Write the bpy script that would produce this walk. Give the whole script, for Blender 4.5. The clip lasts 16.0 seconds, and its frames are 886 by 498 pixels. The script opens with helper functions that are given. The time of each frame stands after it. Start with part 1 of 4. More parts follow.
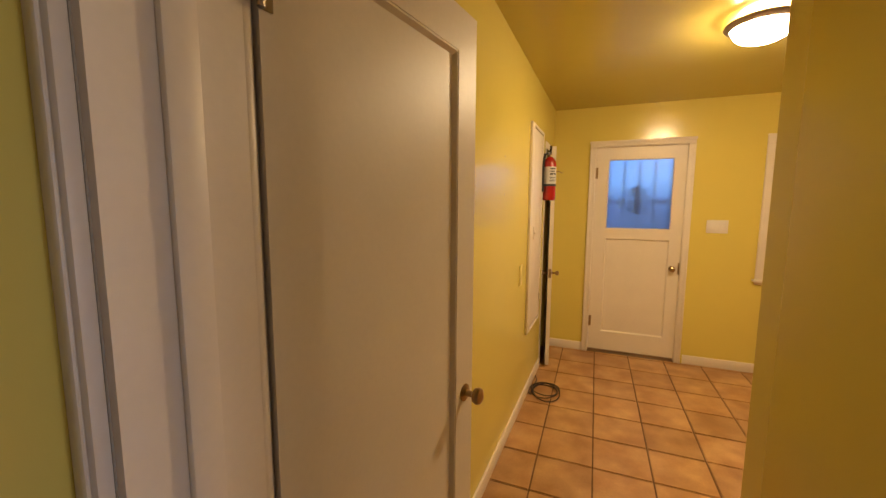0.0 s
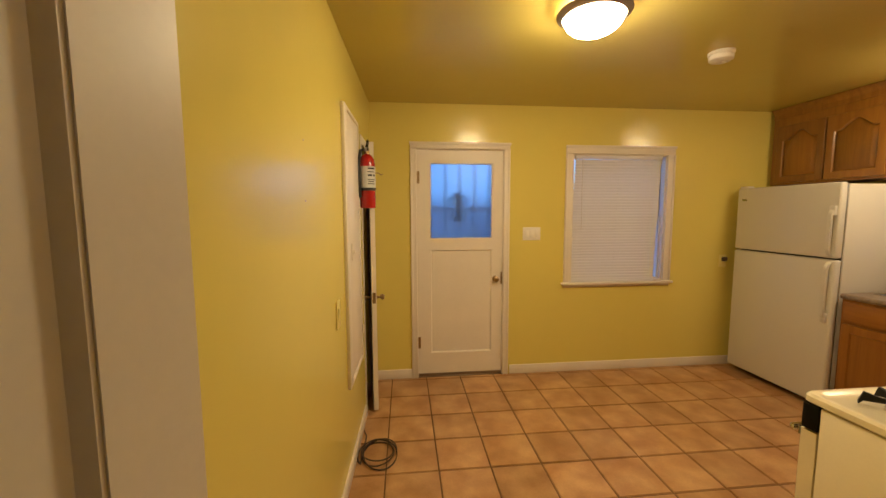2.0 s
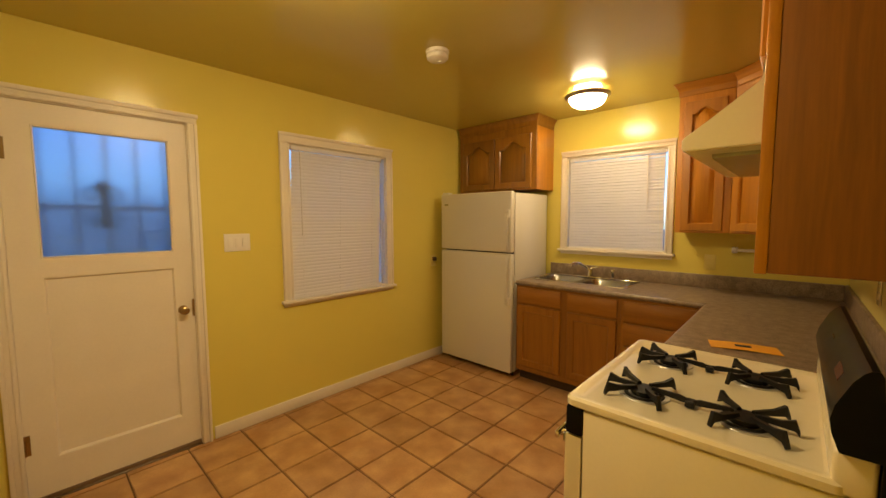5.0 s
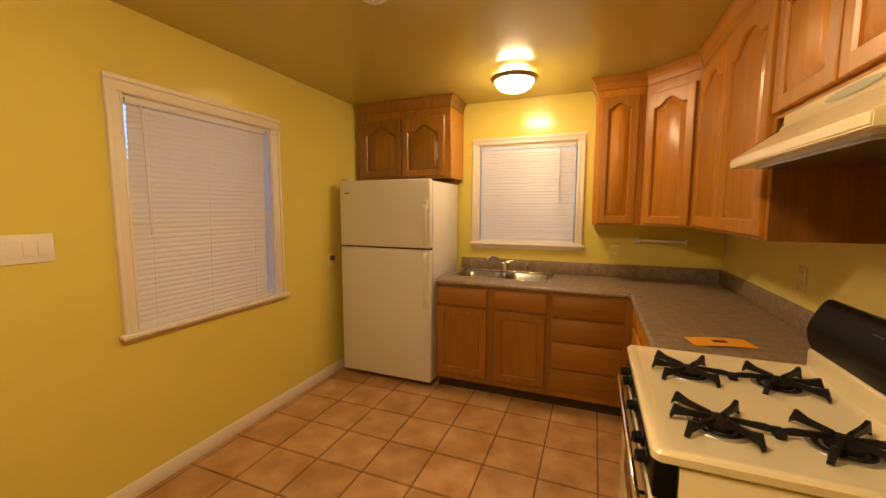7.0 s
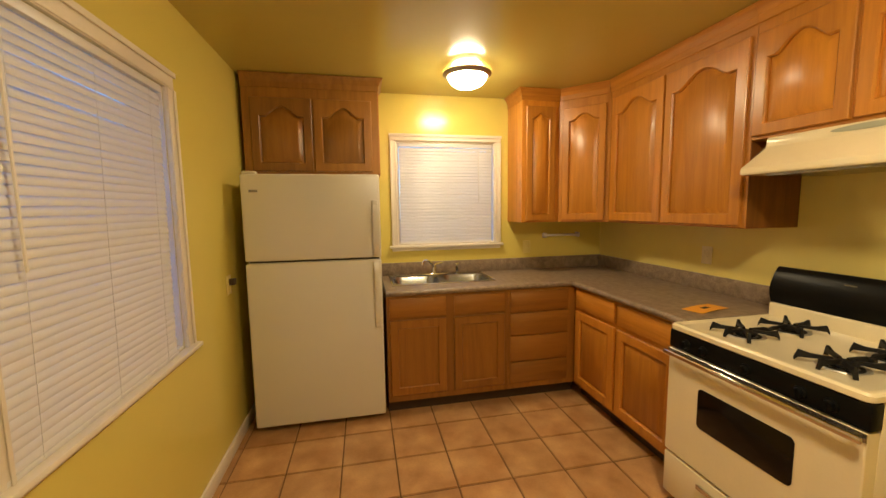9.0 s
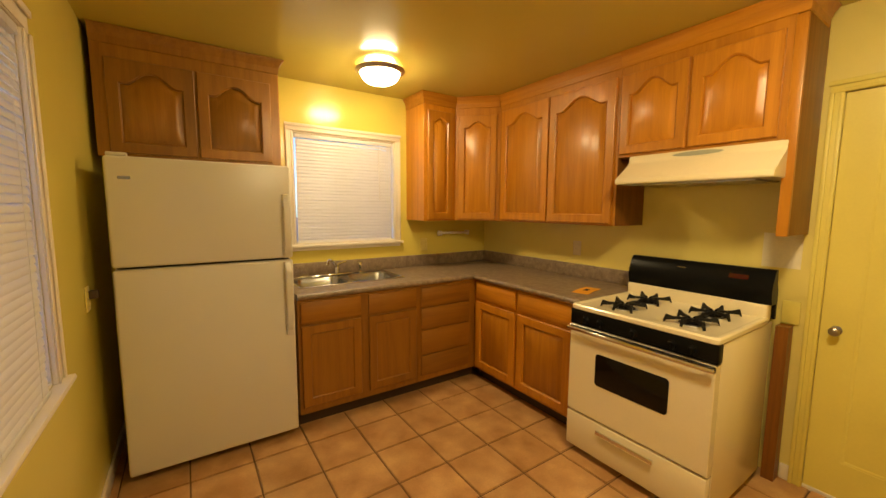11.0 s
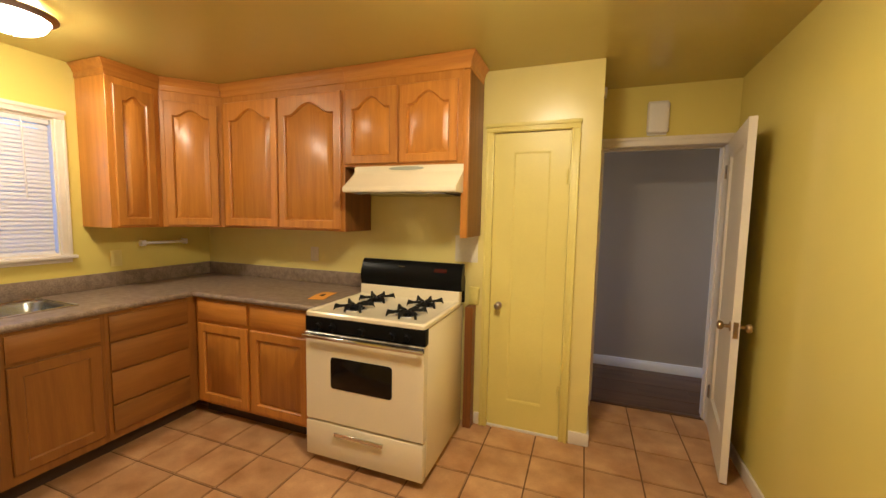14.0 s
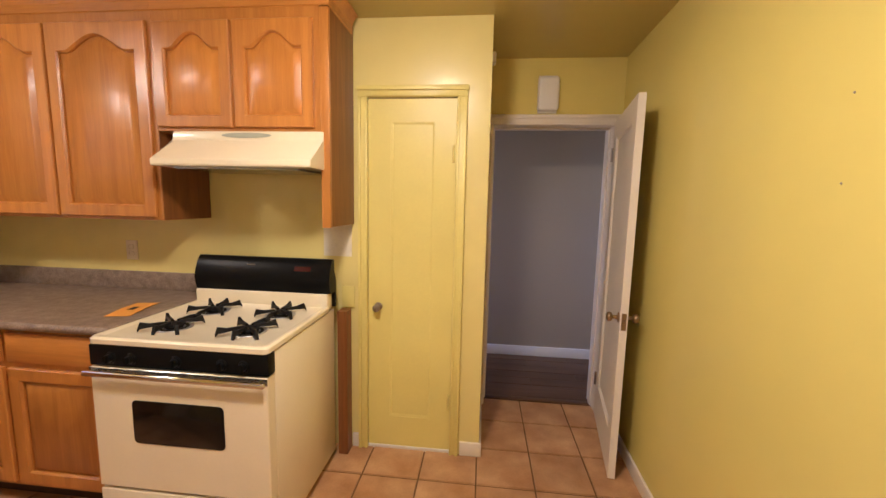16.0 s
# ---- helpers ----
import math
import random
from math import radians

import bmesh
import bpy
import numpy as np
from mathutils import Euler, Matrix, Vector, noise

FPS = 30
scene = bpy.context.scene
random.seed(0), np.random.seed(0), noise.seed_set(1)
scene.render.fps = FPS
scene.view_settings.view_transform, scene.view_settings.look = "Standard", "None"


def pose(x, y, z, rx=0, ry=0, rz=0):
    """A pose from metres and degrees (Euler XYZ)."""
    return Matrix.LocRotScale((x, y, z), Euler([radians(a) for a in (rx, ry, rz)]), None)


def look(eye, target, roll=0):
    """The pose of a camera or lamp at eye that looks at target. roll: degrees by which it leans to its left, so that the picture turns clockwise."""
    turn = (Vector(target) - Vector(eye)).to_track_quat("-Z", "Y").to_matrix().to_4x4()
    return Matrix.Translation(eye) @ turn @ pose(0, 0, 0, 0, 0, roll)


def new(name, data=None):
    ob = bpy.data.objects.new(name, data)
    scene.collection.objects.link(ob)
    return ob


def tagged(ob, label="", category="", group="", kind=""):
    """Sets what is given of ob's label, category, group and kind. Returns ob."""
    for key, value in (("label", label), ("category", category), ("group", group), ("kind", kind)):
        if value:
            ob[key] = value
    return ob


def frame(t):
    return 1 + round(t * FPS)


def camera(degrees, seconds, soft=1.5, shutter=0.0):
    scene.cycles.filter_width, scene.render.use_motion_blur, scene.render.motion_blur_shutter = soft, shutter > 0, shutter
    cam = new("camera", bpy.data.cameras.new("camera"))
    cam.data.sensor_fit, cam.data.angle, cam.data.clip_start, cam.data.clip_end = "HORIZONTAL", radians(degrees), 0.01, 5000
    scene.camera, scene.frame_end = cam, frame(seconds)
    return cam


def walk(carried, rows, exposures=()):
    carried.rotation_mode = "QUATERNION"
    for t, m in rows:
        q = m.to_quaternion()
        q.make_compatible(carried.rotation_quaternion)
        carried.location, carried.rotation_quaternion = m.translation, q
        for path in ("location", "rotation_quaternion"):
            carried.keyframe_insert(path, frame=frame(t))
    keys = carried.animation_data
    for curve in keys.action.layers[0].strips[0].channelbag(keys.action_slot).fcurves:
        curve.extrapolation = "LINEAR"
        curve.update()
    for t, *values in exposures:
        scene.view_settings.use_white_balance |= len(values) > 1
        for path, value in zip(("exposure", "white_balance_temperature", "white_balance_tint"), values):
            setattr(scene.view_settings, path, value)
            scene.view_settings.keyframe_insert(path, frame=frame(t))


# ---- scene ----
cam = camera(98.6, 16.0)
PATH = [
    (0, (-0.124, -0.104, 1.484), (-0.861, 1.741, 1.259), 0.3),
    (0.5, (-0.215, 0.108, 1.417), (-0.631, 2.056, 1.232), 0.1),
    (1, (-0.263, 0.282, 1.447), (-0.425, 2.267, 1.264), 0.3),
    (1.5, (-0.269, 0.473, 1.445), (-0.243, 2.466, 1.271), 0.0),
    (2, (-0.259, 0.625, 1.504), (-0.059, 2.606, 1.314), -0.2),
    (2.5, (-0.228, 0.81, 1.492), (0.171, 2.761, 1.308), -0.1),
    (3, (-0.151, 0.961, 1.486), (0.46, 2.858, 1.319), -0.1),
    (3.5, (-0.116, 1.097, 1.466), (0.768, 2.885, 1.32), -0.3),
    (4, (-0.092, 1.181, 1.48), (1.059, 2.81, 1.336), -0.5),
    (4.5, (-0.076, 1.197, 1.482), (1.262, 2.676, 1.33), -0.5),
    (5, (-0.059, 1.208, 1.462), (1.405, 2.562, 1.307), -0.2),
    (7.5, (0.132, 2.176, 1.475), (2.04, 2.733, 1.255), 0.2),
    (8, (0.181, 2.538, 1.467), (2.14, 2.877, 1.245), 0.3),
    (8.5, (0.219, 2.889, 1.474), (2.207, 2.839, 1.269), -0.0),
    (9, (0.253, 3.165, 1.48), (2.201, 2.762, 1.271), -0.8),
    (11.5, (0.402, 3.594, 1.468), (1.954, 2.349, 1.263), 0.7),
    (12, (0.388, 3.585, 1.477), (1.803, 2.185, 1.281), 0.7),
    (12.5, (0.367, 3.549, 1.485), (1.6, 1.985, 1.302), 0.7),
    (13, (0.349, 3.531, 1.484), (1.37, 1.82, 1.312), 0.7),
    (13.5, (0.322, 3.508, 1.477), (1.163, 1.702, 1.306), 0.8),
    (14, (0.301, 3.486, 1.474), (0.991, 1.616, 1.305), 1.1),
    (14.5, (0.289, 3.472, 1.482), (0.866, 1.566, 1.302), 1.2),
    (15, (0.291, 3.452, 1.477), (0.769, 1.52, 1.286), 1.3),
    (15.5, (0.283, 3.296, 1.47), (0.639, 1.34, 1.252), 1.5),
    (16, (0.247, 3.027, 1.481), (0.449, 1.052, 1.237), 1.3),
]
# the clip's camera opens up and cools its white balance towards the end
EXPOSURES = [(0, 0.05, 7400, 18), (0.5, 0.08, 7500, 20), (1.5, -0.05, 6800, 15), (2.5, -0.12, 6600, 8), (3.5, -0.20, 6600, 8), (5, -0.22, 7600, 8), (7.5, 0.0, 7800, 20), (9, 0.11, 6600, 8), (11.5, 0.09, 8000, 5), (12.5, -0.05, 6500, 10), (13, 0.1, 5900, 12), (14.5, 0.38, 5550, 13), (16, 0.47, 5080, 25)]
walk(cam, [(t, look(eye, target, roll)) for t, eye, target, roll in PATH], EXPOSURES)

# ---- world, light, exposure ----
world = bpy.data.worlds.new("sky")
scene.world = world
world.use_nodes = True
wn = world.node_tree
sky = wn.nodes.new("ShaderNodeTexSky")
sky.sky_type = "NISHITA"
sky.sun_disc = False
sky.sun_elevation, sky.sun_rotation = radians(14), radians(250)
sky.ozone_density, sky.dust_density = 5.0, 0.3
tone = wn.nodes.new("ShaderNodeMix")      # daylight is blue beside the warm lamps
tone.data_type, tone.blend_type = "RGBA", "MULTIPLY"
tone.inputs[0].default_value = 1.0
tone.inputs[7].default_value = (0.50, 0.74, 1.25, 1)
wn.links.new(sky.outputs[0], tone.inputs[6])
wn.links.new(tone.outputs[2], wn.nodes["Background"].inputs[0])
wn.nodes["Background"].inputs[1].default_value = 0.54
sun = new("sun", bpy.data.lights.new("sun", "SUN"))
sun.data.energy, sun.data.angle, sun.data.color = 0.5, radians(15), (1, 0.9, 0.8)
sun.matrix_world = look((-20, -7, 4.5), (0, 0, 0))
scene.view_settings.exposure = 0.0
LAMP, LAMP_SINK = 154.0, 78.0   # radiance of the two lit glass bowls
HALL_FILL = 11.0        # power of the unseen fill lamps added in the hall

# ---- materials ----


def material(name, colour, rough=0.5, metal=0.0, vary=0.06, scale=3.0, grain=60.0, bump=0.0, spec=0.5, coat=0.0, per_object=0.0, plain_gloss=False):
    """A painted or plain surface with slow stains and fine grain."""
    m = bpy.data.materials.new(name)
    m.use_nodes = True
    nt = m.node_tree
    b = nt.nodes["Principled BSDF"]
    co = nt.nodes.new("ShaderNodeTexCoord")
    n1 = nt.nodes.new("ShaderNodeTexNoise")
    n1.inputs["Scale"].default_value, n1.inputs["Detail"].default_value = scale, 5
    n2 = nt.nodes.new("ShaderNodeTexNoise")
    n2.inputs["Scale"].default_value, n2.inputs["Detail"].default_value = grain, 3
    nt.links.new(co.outputs["Object"], n1.inputs["Vector"])
    nt.links.new(co.outputs["Object"], n2.inputs["Vector"])
    mix = nt.nodes.new("ShaderNodeMix")
    mix.data_type = "FLOAT"
    mix.inputs[0].default_value = 0.35
    nt.links.new(n1.outputs[0], mix.inputs[2])
    nt.links.new(n2.outputs[0], mix.inputs[3])
    mr = nt.nodes.new("ShaderNodeMapRange")
    mr.inputs[1].default_value, mr.inputs[2].default_value = 0.3, 0.7
    mr.inputs[3].default_value, mr.inputs[4].default_value = 1 - vary, 1 + vary
    nt.links.new(mix.outputs[0], mr.inputs[0])
    hsv = nt.nodes.new("ShaderNodeHueSaturation")
    hsv.inputs["Color"].default_value = (*colour, 1)
    last = mr.outputs[0]
    if per_object:
        info = nt.nodes.new("ShaderNodeObjectInfo")
        r2 = nt.nodes.new("ShaderNodeMapRange")
        r2.inputs[3].default_value, r2.inputs[4].default_value = 1 - per_object, 1 + per_object
        nt.links.new(info.outputs["Random"], r2.inputs[0])
        mul = nt.nodes.new("ShaderNodeMath")
        mul.operation = "MULTIPLY"
        nt.links.new(last, mul.inputs[0])
        nt.links.new(r2.outputs[0], mul.inputs[1])
        last = mul.outputs[0]
    nt.links.new(last, hsv.inputs["Value"])
    nt.links.new(hsv.outputs[0], b.inputs["Base Color"])
    b.inputs["Metallic"].default_value = metal
    b.inputs["Specular IOR Level"].default_value = spec
    b.inputs["Coat Weight"].default_value = coat
    b.inputs["Coat Roughness"].default_value = 0.12
    rr = nt.nodes.new("ShaderNodeMapRange")
    rr.inputs[1].default_value, rr.inputs[2].default_value = 0.3, 0.7
    rr.inputs[3].default_value, rr.inputs[4].default_value = max(0.02, rough * 0.93), min(1, rough * 1.07)
    nt.links.new(n1.outputs[0], rr.inputs[0])
    b.inputs["Roughness"].default_value = rough
    if not plain_gloss:
        nt.links.new(rr.outputs[0], b.inputs["Roughness"])
    if bump:
        bp = nt.nodes.new("ShaderNodeBump")
        bp.inputs["Strength"].default_value, bp.inputs["Distance"].default_value = bump, 0.002
        nt.links.new(n2.outputs[0], bp.inputs["Height"])
        nt.links.new(bp.outputs[0], b.inputs["Normal"])
    return m


def wood(name, light, dark, along="Z", rough=0.38, coat=0.25, per_object=0.13):
    """Varnished timber: long grain with cathedral figure and pores."""
    m = material(name, light, rough, coat=coat)
    nt = m.node_tree
    b = nt.nodes["Principled BSDF"]
    b.inputs["Coat Roughness"].default_value = 0.24
    co = nt.nodes.new("ShaderNodeTexCoord")
    info = nt.nodes.new("ShaderNodeObjectInfo")
    shift = nt.nodes.new("ShaderNodeVectorMath")
    shift.operation = "MULTIPLY_ADD"
    shift.inputs[1].default_value = (1, 1, 1)
    off = nt.nodes.new("ShaderNodeVectorMath")
    off.operation = "SCALE"
    off.inputs[0].default_value = (7, 5, 9)
    nt.links.new(info.outputs["Random"], off.inputs["Scale"])
    nt.links.new(co.outputs["Object"], shift.inputs[0])
    nt.links.new(off.outputs[0], shift.inputs[2])
    mp = nt.nodes.new("ShaderNodeMapping")
    k = {"X": (0.06, 1, 1), "Y": (1, 0.06, 1), "Z": (1, 1, 0.06)}[along]
    mp.inputs["Scale"].default_value = k
    nt.links.new(shift.outputs[0], mp.inputs["Vector"])
    n1 = nt.nodes.new("ShaderNodeTexNoise")
    n1.inputs["Scale"].default_value, n1.inputs["Detail"].default_value, n1.inputs["Distortion"].default_value = 11, 5, 2.2
    n2 = nt.nodes.new("ShaderNodeTexNoise")
    n2.inputs["Scale"].default_value, n2.inputs["Detail"].default_value = 190, 2
    nt.links.new(mp.outputs[0], n1.inputs["Vector"])
    nt.links.new(mp.outputs[0], n2.inputs["Vector"])
    mix = nt.nodes.new("ShaderNodeMix")
    mix.data_type = "FLOAT"
    mix.inputs[0].default_value = 0.26
    nt.links.new(n1.outputs[0], mix.inputs[2])
    nt.links.new(n2.outputs[0], mix.inputs[3])
    ramp = nt.nodes.new("ShaderNodeValToRGB")
    ramp.color_ramp.elements[0].position, ramp.color_ramp.elements[0].color = 0.36, (*dark, 1)
    ramp.color_ramp.elements[1].position, ramp.color_ramp.elements[1].color = 0.62, (*light, 1)
    nt.links.new(mix.outputs[0], ramp.inputs[0])
    hsv = nt.nodes.new("ShaderNodeHueSaturation")
    r2 = nt.nodes.new("ShaderNodeMapRange")
    r2.inputs[3].default_value, r2.inputs[4].default_value = 1 - per_object, 1 + per_object
    nt.links.new(info.outputs["Random"], r2.inputs[0])
    nt.links.new(r2.outputs[0], hsv.inputs["Value"])
    nt.links.new(ramp.outputs[0], hsv.inputs["Color"])
    nt.links.new(hsv.outputs[0], b.inputs["Base Color"])
    bp = nt.nodes.new("ShaderNodeBump")
    bp.inputs["Strength"].default_value, bp.inputs["Distance"].default_value = 0.15, 0.001
    nt.links.new(n2.outputs[0], bp.inputs["Height"])
    nt.links.new(bp.outputs[0], b.inputs["Normal"])
    return m


def speckle(name, c1, c2, c3):
    """Speckled laminate."""
    m = material(name, c1, 0.38)
    nt = m.node_tree
    b = nt.nodes["Principled BSDF"]
    co = nt.nodes.new("ShaderNodeTexCoord")
    n1 = nt.nodes.new("ShaderNodeTexNoise")
    n1.inputs["Scale"].default_value, n1.inputs["Detail"].default_value = 22, 6
    n2 = nt.nodes.new("ShaderNodeTexNoise")
    n2.inputs["Scale"].default_value, n2.inputs["Detail"].default_value = 140, 3
    mix = nt.nodes.new("ShaderNodeMix")
    mix.data_type = "FLOAT"
    mix.inputs[0].default_value = 0.5
    for n, i in ((n1, 2), (n2, 3)):
        nt.links.new(co.outputs["Object"], n.inputs["Vector"])
        nt.links.new(n.outputs[0], mix.inputs[i])
    ramp = nt.nodes.new("ShaderNodeValToRGB")
    e = ramp.color_ramp.elements
    e[0].position, e[0].color = 0.36, (*c2, 1)
    e[1].position, e[1].color = 0.66, (*c3, 1)
    mid = e.new(0.5)
    mid.color = (*c1, 1)
    nt.links.new(mix.outputs[0], ramp.inputs[0])
    nt.links.new(ramp.outputs[0], b.inputs["Base Color"])
    return m


def tile_clay(name):
    """Mottled glazed clay tile, each a little different."""
    m = material(name, (0.5, 0.27, 0.12), 0.38, vary=0.16, scale=7, grain=90, bump=0.12, per_object=0.10)
    nt = m.node_tree
    hsv = [n for n in nt.nodes if n.type == "HUE_SAT"][0]
    co = nt.nodes.new("ShaderNodeTexCoord")
    geo = nt.nodes.new("ShaderNodeNewGeometry")
    n = nt.nodes.new("ShaderNodeTexNoise")
    n.inputs["Scale"].default_value, n.inputs["Detail"].default_value = 5, 6
    nt.links.new(geo.outputs["Position"], n.inputs["Vector"])
    ramp = nt.nodes.new("ShaderNodeValToRGB")
    e = ramp.color_ramp.elements
    e[0].position, e[0].color = 0.35, (0.375, 0.188, 0.074, 1)
    e[1].position, e[1].color = 0.68, (0.55, 0.325, 0.152, 1)
    nt.links.new(n.outputs[0], ramp.inputs[0])
    nt.links.new(ramp.outputs[0], hsv.inputs["Color"])
    return m


def glass(name, rough=0.0, tint=(1, 1, 1)):
    m = bpy.data.materials.new(name)
    m.use_nodes = True
    b = m.node_tree.nodes["Principled BSDF"]
    b.inputs["Base Color"].default_value = (*tint, 1)
    b.inputs["Roughness"].default_value = rough
    b.inputs["Transmission Weight"].default_value = 1.0
    b.inputs["IOR"].default_value = 1.45
    return m


def glowing(name, colour, strength):
    m = bpy.data.materials.new(name)
    m.use_nodes = True
    b = m.node_tree.nodes["Principled BSDF"]
    b.inputs["Base Color"].default_value = (0.8, 0.8, 0.78, 1)
    b.inputs["Emission Color"].default_value = (*colour, 1)
    b.inputs["Emission Strength"].default_value = strength
    return m


M_WALL = material("yellow_wall_paint", (0.71, 0.592, 0.150), 0.20, vary=0.02, scale=1.1, grain=9, plain_gloss=True)
M_WALL_PALE = material("pale_yellow_wall_paint", (0.74, 0.630, 0.215), 0.28, vary=0.04, scale=2.5, grain=9, plain_gloss=True)
# The walls' yellow, darkened in colour for the ceiling's weaker bounced light.
M_CEIL = material("shaded_yellow_ceiling_paint", (0.55, 0.455, 0.13), 0.19, vary=0.02, scale=1.1, grain=9, plain_gloss=True)
M_CLOSET = material("yellow_gloss_paint", (0.74, 0.635, 0.175), 0.40, vary=0.04, scale=4, grain=80, bump=0.06)
M_TRIM = material("white_trim_paint", (0.77, 0.70, 0.60), 0.42, vary=0.04, scale=5, grain=70, bump=0.05)
M_GREY = material("grey_wall_paint", (0.35, 0.305, 0.245), 0.6, vary=0.04, scale=1.5, grain=120, bump=0.06)
M_GROUT = material("brown_grout", (0.15, 0.078, 0.035), 0.85, vary=0.2, scale=9, grain=160, bump=0.2)
M_TILE = tile_clay("clay_tile")
M_OAK = wood("honey_oak", (0.54, 0.222, 0.028), (0.425, 0.160, 0.019), "Z")
M_OAKX = wood("honey_oak_across", (0.54, 0.222, 0.028), (0.425, 0.160, 0.019), "X")
# Oak with shade put into its colour, for ends beside the stove.
M_OAKEND_SHADE = wood("shaded_oak_end", (0.24, 0.085, 0.014), (0.16, 0.054, 0.009), "Z", rough=0.45, coat=0.1)
M_OAKDARK = wood("dark_brown_oak", (0.285, 0.122, 0.019), (0.215, 0.088, 0.013), "Z", rough=0.33)
# Duller oak, darkened to carry the shade on the sink-side base cabinets.
M_OAKBASE_SHADE = wood("shaded_dull_oak", (0.33, 0.135, 0.019), (0.255, 0.100, 0.014), "Z", rough=0.45, coat=0.1)
M_OAKBASE_SHADEX = wood("shaded_dull_oak_across", (0.33, 0.135, 0.019), (0.255, 0.100, 0.014), "X", rough=0.45, coat=0.1)
M_FLOORWOOD = wood("brown_plank", (0.12, 0.058, 0.026), (0.065, 0.031, 0.014), "X", rough=0.4, coat=0.1, per_object=0.15)
M_COUNTER = speckle("taupe_laminate", (0.235, 0.172, 0.122), (0.15, 0.108, 0.075), (0.34, 0.265, 0.20))
M_FRIDGE = material("white_enamel", (0.67, 0.64, 0.565), 0.32, vary=0.02, scale=2, grain=260, bump=0.06)
M_CREAM = material("cream_enamel", (0.79, 0.70, 0.49), 0.22, vary=0.03, scale=4, grain=120, coat=0.3)
M_BLACK = material("black_enamel", (0.006, 0.006, 0.006), 0.30, vary=0.2, scale=4, grain=60, spec=0.10)
M_IRON = material("cast_iron", (0.009, 0.0085, 0.0085), 0.5, vary=0.3, scale=20, grain=200, bump=0.2, spec=0.25)
M_DARKGLASS = material("dark_oven_glass", (0.007, 0.005, 0.004), 0.14, vary=0.1, spec=0.25)
M_STEEL = material("brushed_steel", (0.40, 0.415, 0.43), 0.24, metal=1.0, vary=0.06, scale=6, grain=150)
M_CHROME = material("chrome", (0.75, 0.74, 0.72), 0.10, metal=1.0, vary=0.03)
M_BRASS = material("aged_brass", (0.36, 0.25, 0.13), 0.30, metal=1.0, vary=0.12, scale=20)
M_NICKEL = material("satin_nickel", (0.36, 0.31, 0.26), 0.32, metal=1.0, vary=0.08)
M_PLASTIC = material("white_plastic", (0.78, 0.74, 0.68), 0.4, vary=0.03)
M_BLIND = material("white_vinyl_slat", (0.82, 0.79, 0.765), 0.30, vary=0.03)
nt_ = M_BLIND.node_tree                   # thin vinyl lets some daylight through
tr_ = nt_.nodes.new("ShaderNodeBsdfTranslucent")
tr_.inputs[0].default_value = (0.85, 0.85, 0.85, 1)
mx_ = nt_.nodes.new("ShaderNodeMixShader")
mx_.inputs[0].default_value = 0.20
nt_.links.new(nt_.nodes["Principled BSDF"].outputs[0], mx_.inputs[1])
nt_.links.new(tr_.outputs[0], mx_.inputs[2])
nt_.links.new(mx_.outputs[0], nt_.nodes["Material Output"].inputs[0])
M_DULL = material("dull_drip_bowl_metal", (0.52, 0.50, 0.46), 0.42, metal=0.7, vary=0.15, scale=20)
# Brown taken near black to hold the shade under the cabinets.
M_KICK = material("shaded_brown_toe_kick", (0.045, 0.024, 0.012), 0.6, vary=0.2, scale=8)
M_RED = material("red_enamel", (0.38, 0.012, 0.010), 0.25, vary=0.08, coat=0.4)
M_LABEL = material("paper_label", (0.58, 0.56, 0.52), 0.6, vary=0.05)
M_RUBBER = material("black_rubber", (0.015, 0.014, 0.013), 0.6, vary=0.2)
M_CORD = material("brown_cord", (0.05, 0.03, 0.02), 0.5, vary=0.15)
M_ORANGE = material("orange_paper", (0.80, 0.36, 0.04), 0.6, vary=0.06, scale=12)
# Near-black: shade painted into closets, and plain black for print, strap, scroll.
M_DARK = material("closet_shade_and_black", (0.03, 0.028, 0.025), 0.8, vary=0.1)
M_FROST = glass("frosted_glass", 0.36, (0.33, 0.43, 0.51))
M_CLEAR = glass("clear_glass", 0.0)
M_GLOW = glowing("lit_glass_bowl", (1.0, 0.80, 0.50), LAMP)
M_GLOW_SINK = glowing("lit_glass_bowl_sink", (1.0, 0.80, 0.50), LAMP_SINK)
M_PATIO = material("grey_concrete", (0.30, 0.30, 0.29), 0.9, vary=0.15, scale=2, grain=60, bump=0.2)
M_GATE = material("grey_gate_paint", (0.16, 0.17, 0.19), 0.5, vary=0.1)
M_BACKDROP = material("pale_backdrop", (0.72, 0.73, 0.75), 0.9, vary=0.1, scale=2, grain=60, bump=0.2)
M_SCUFF = material("bare_patch_plaster", (0.74, 0.68, 0.52), 0.7, vary=0.1, scale=9)

# ---- building helpers ----


def bx(bm, x0, x1, y0, y1, z0, z1, bevel=0.0, seg=2):
    """A box in a bmesh, with rounded edges if wanted."""
    x0, x1, y0, y1, z0, z1 = min(x0, x1), max(x0, x1), min(y0, y1), max(y0, y1), min(z0, z1), max(z0, z1)
    v = [bm.verts.new((x, y, z)) for z in (z0, z1) for x, y in ((x0, y0), (x1, y0), (x1, y1), (x0, y1))]
    f = [bm.faces.new([v[i] for i in q]) for q in ((3, 2, 1, 0), (4, 5, 6, 7), (0, 1, 5, 4), (1, 2, 6, 5), (2, 3, 7, 6), (3, 0, 4, 7))]
    if bevel:
        edges = list({e for g in f for e in g.edges})
        bmesh.ops.bevel(bm, geom=edges, offset=bevel, segments=seg, affect="EDGES", profile=0.5)
    return bm


def box(*a, **k):
    return bx(bmesh.new(), *a, **k)


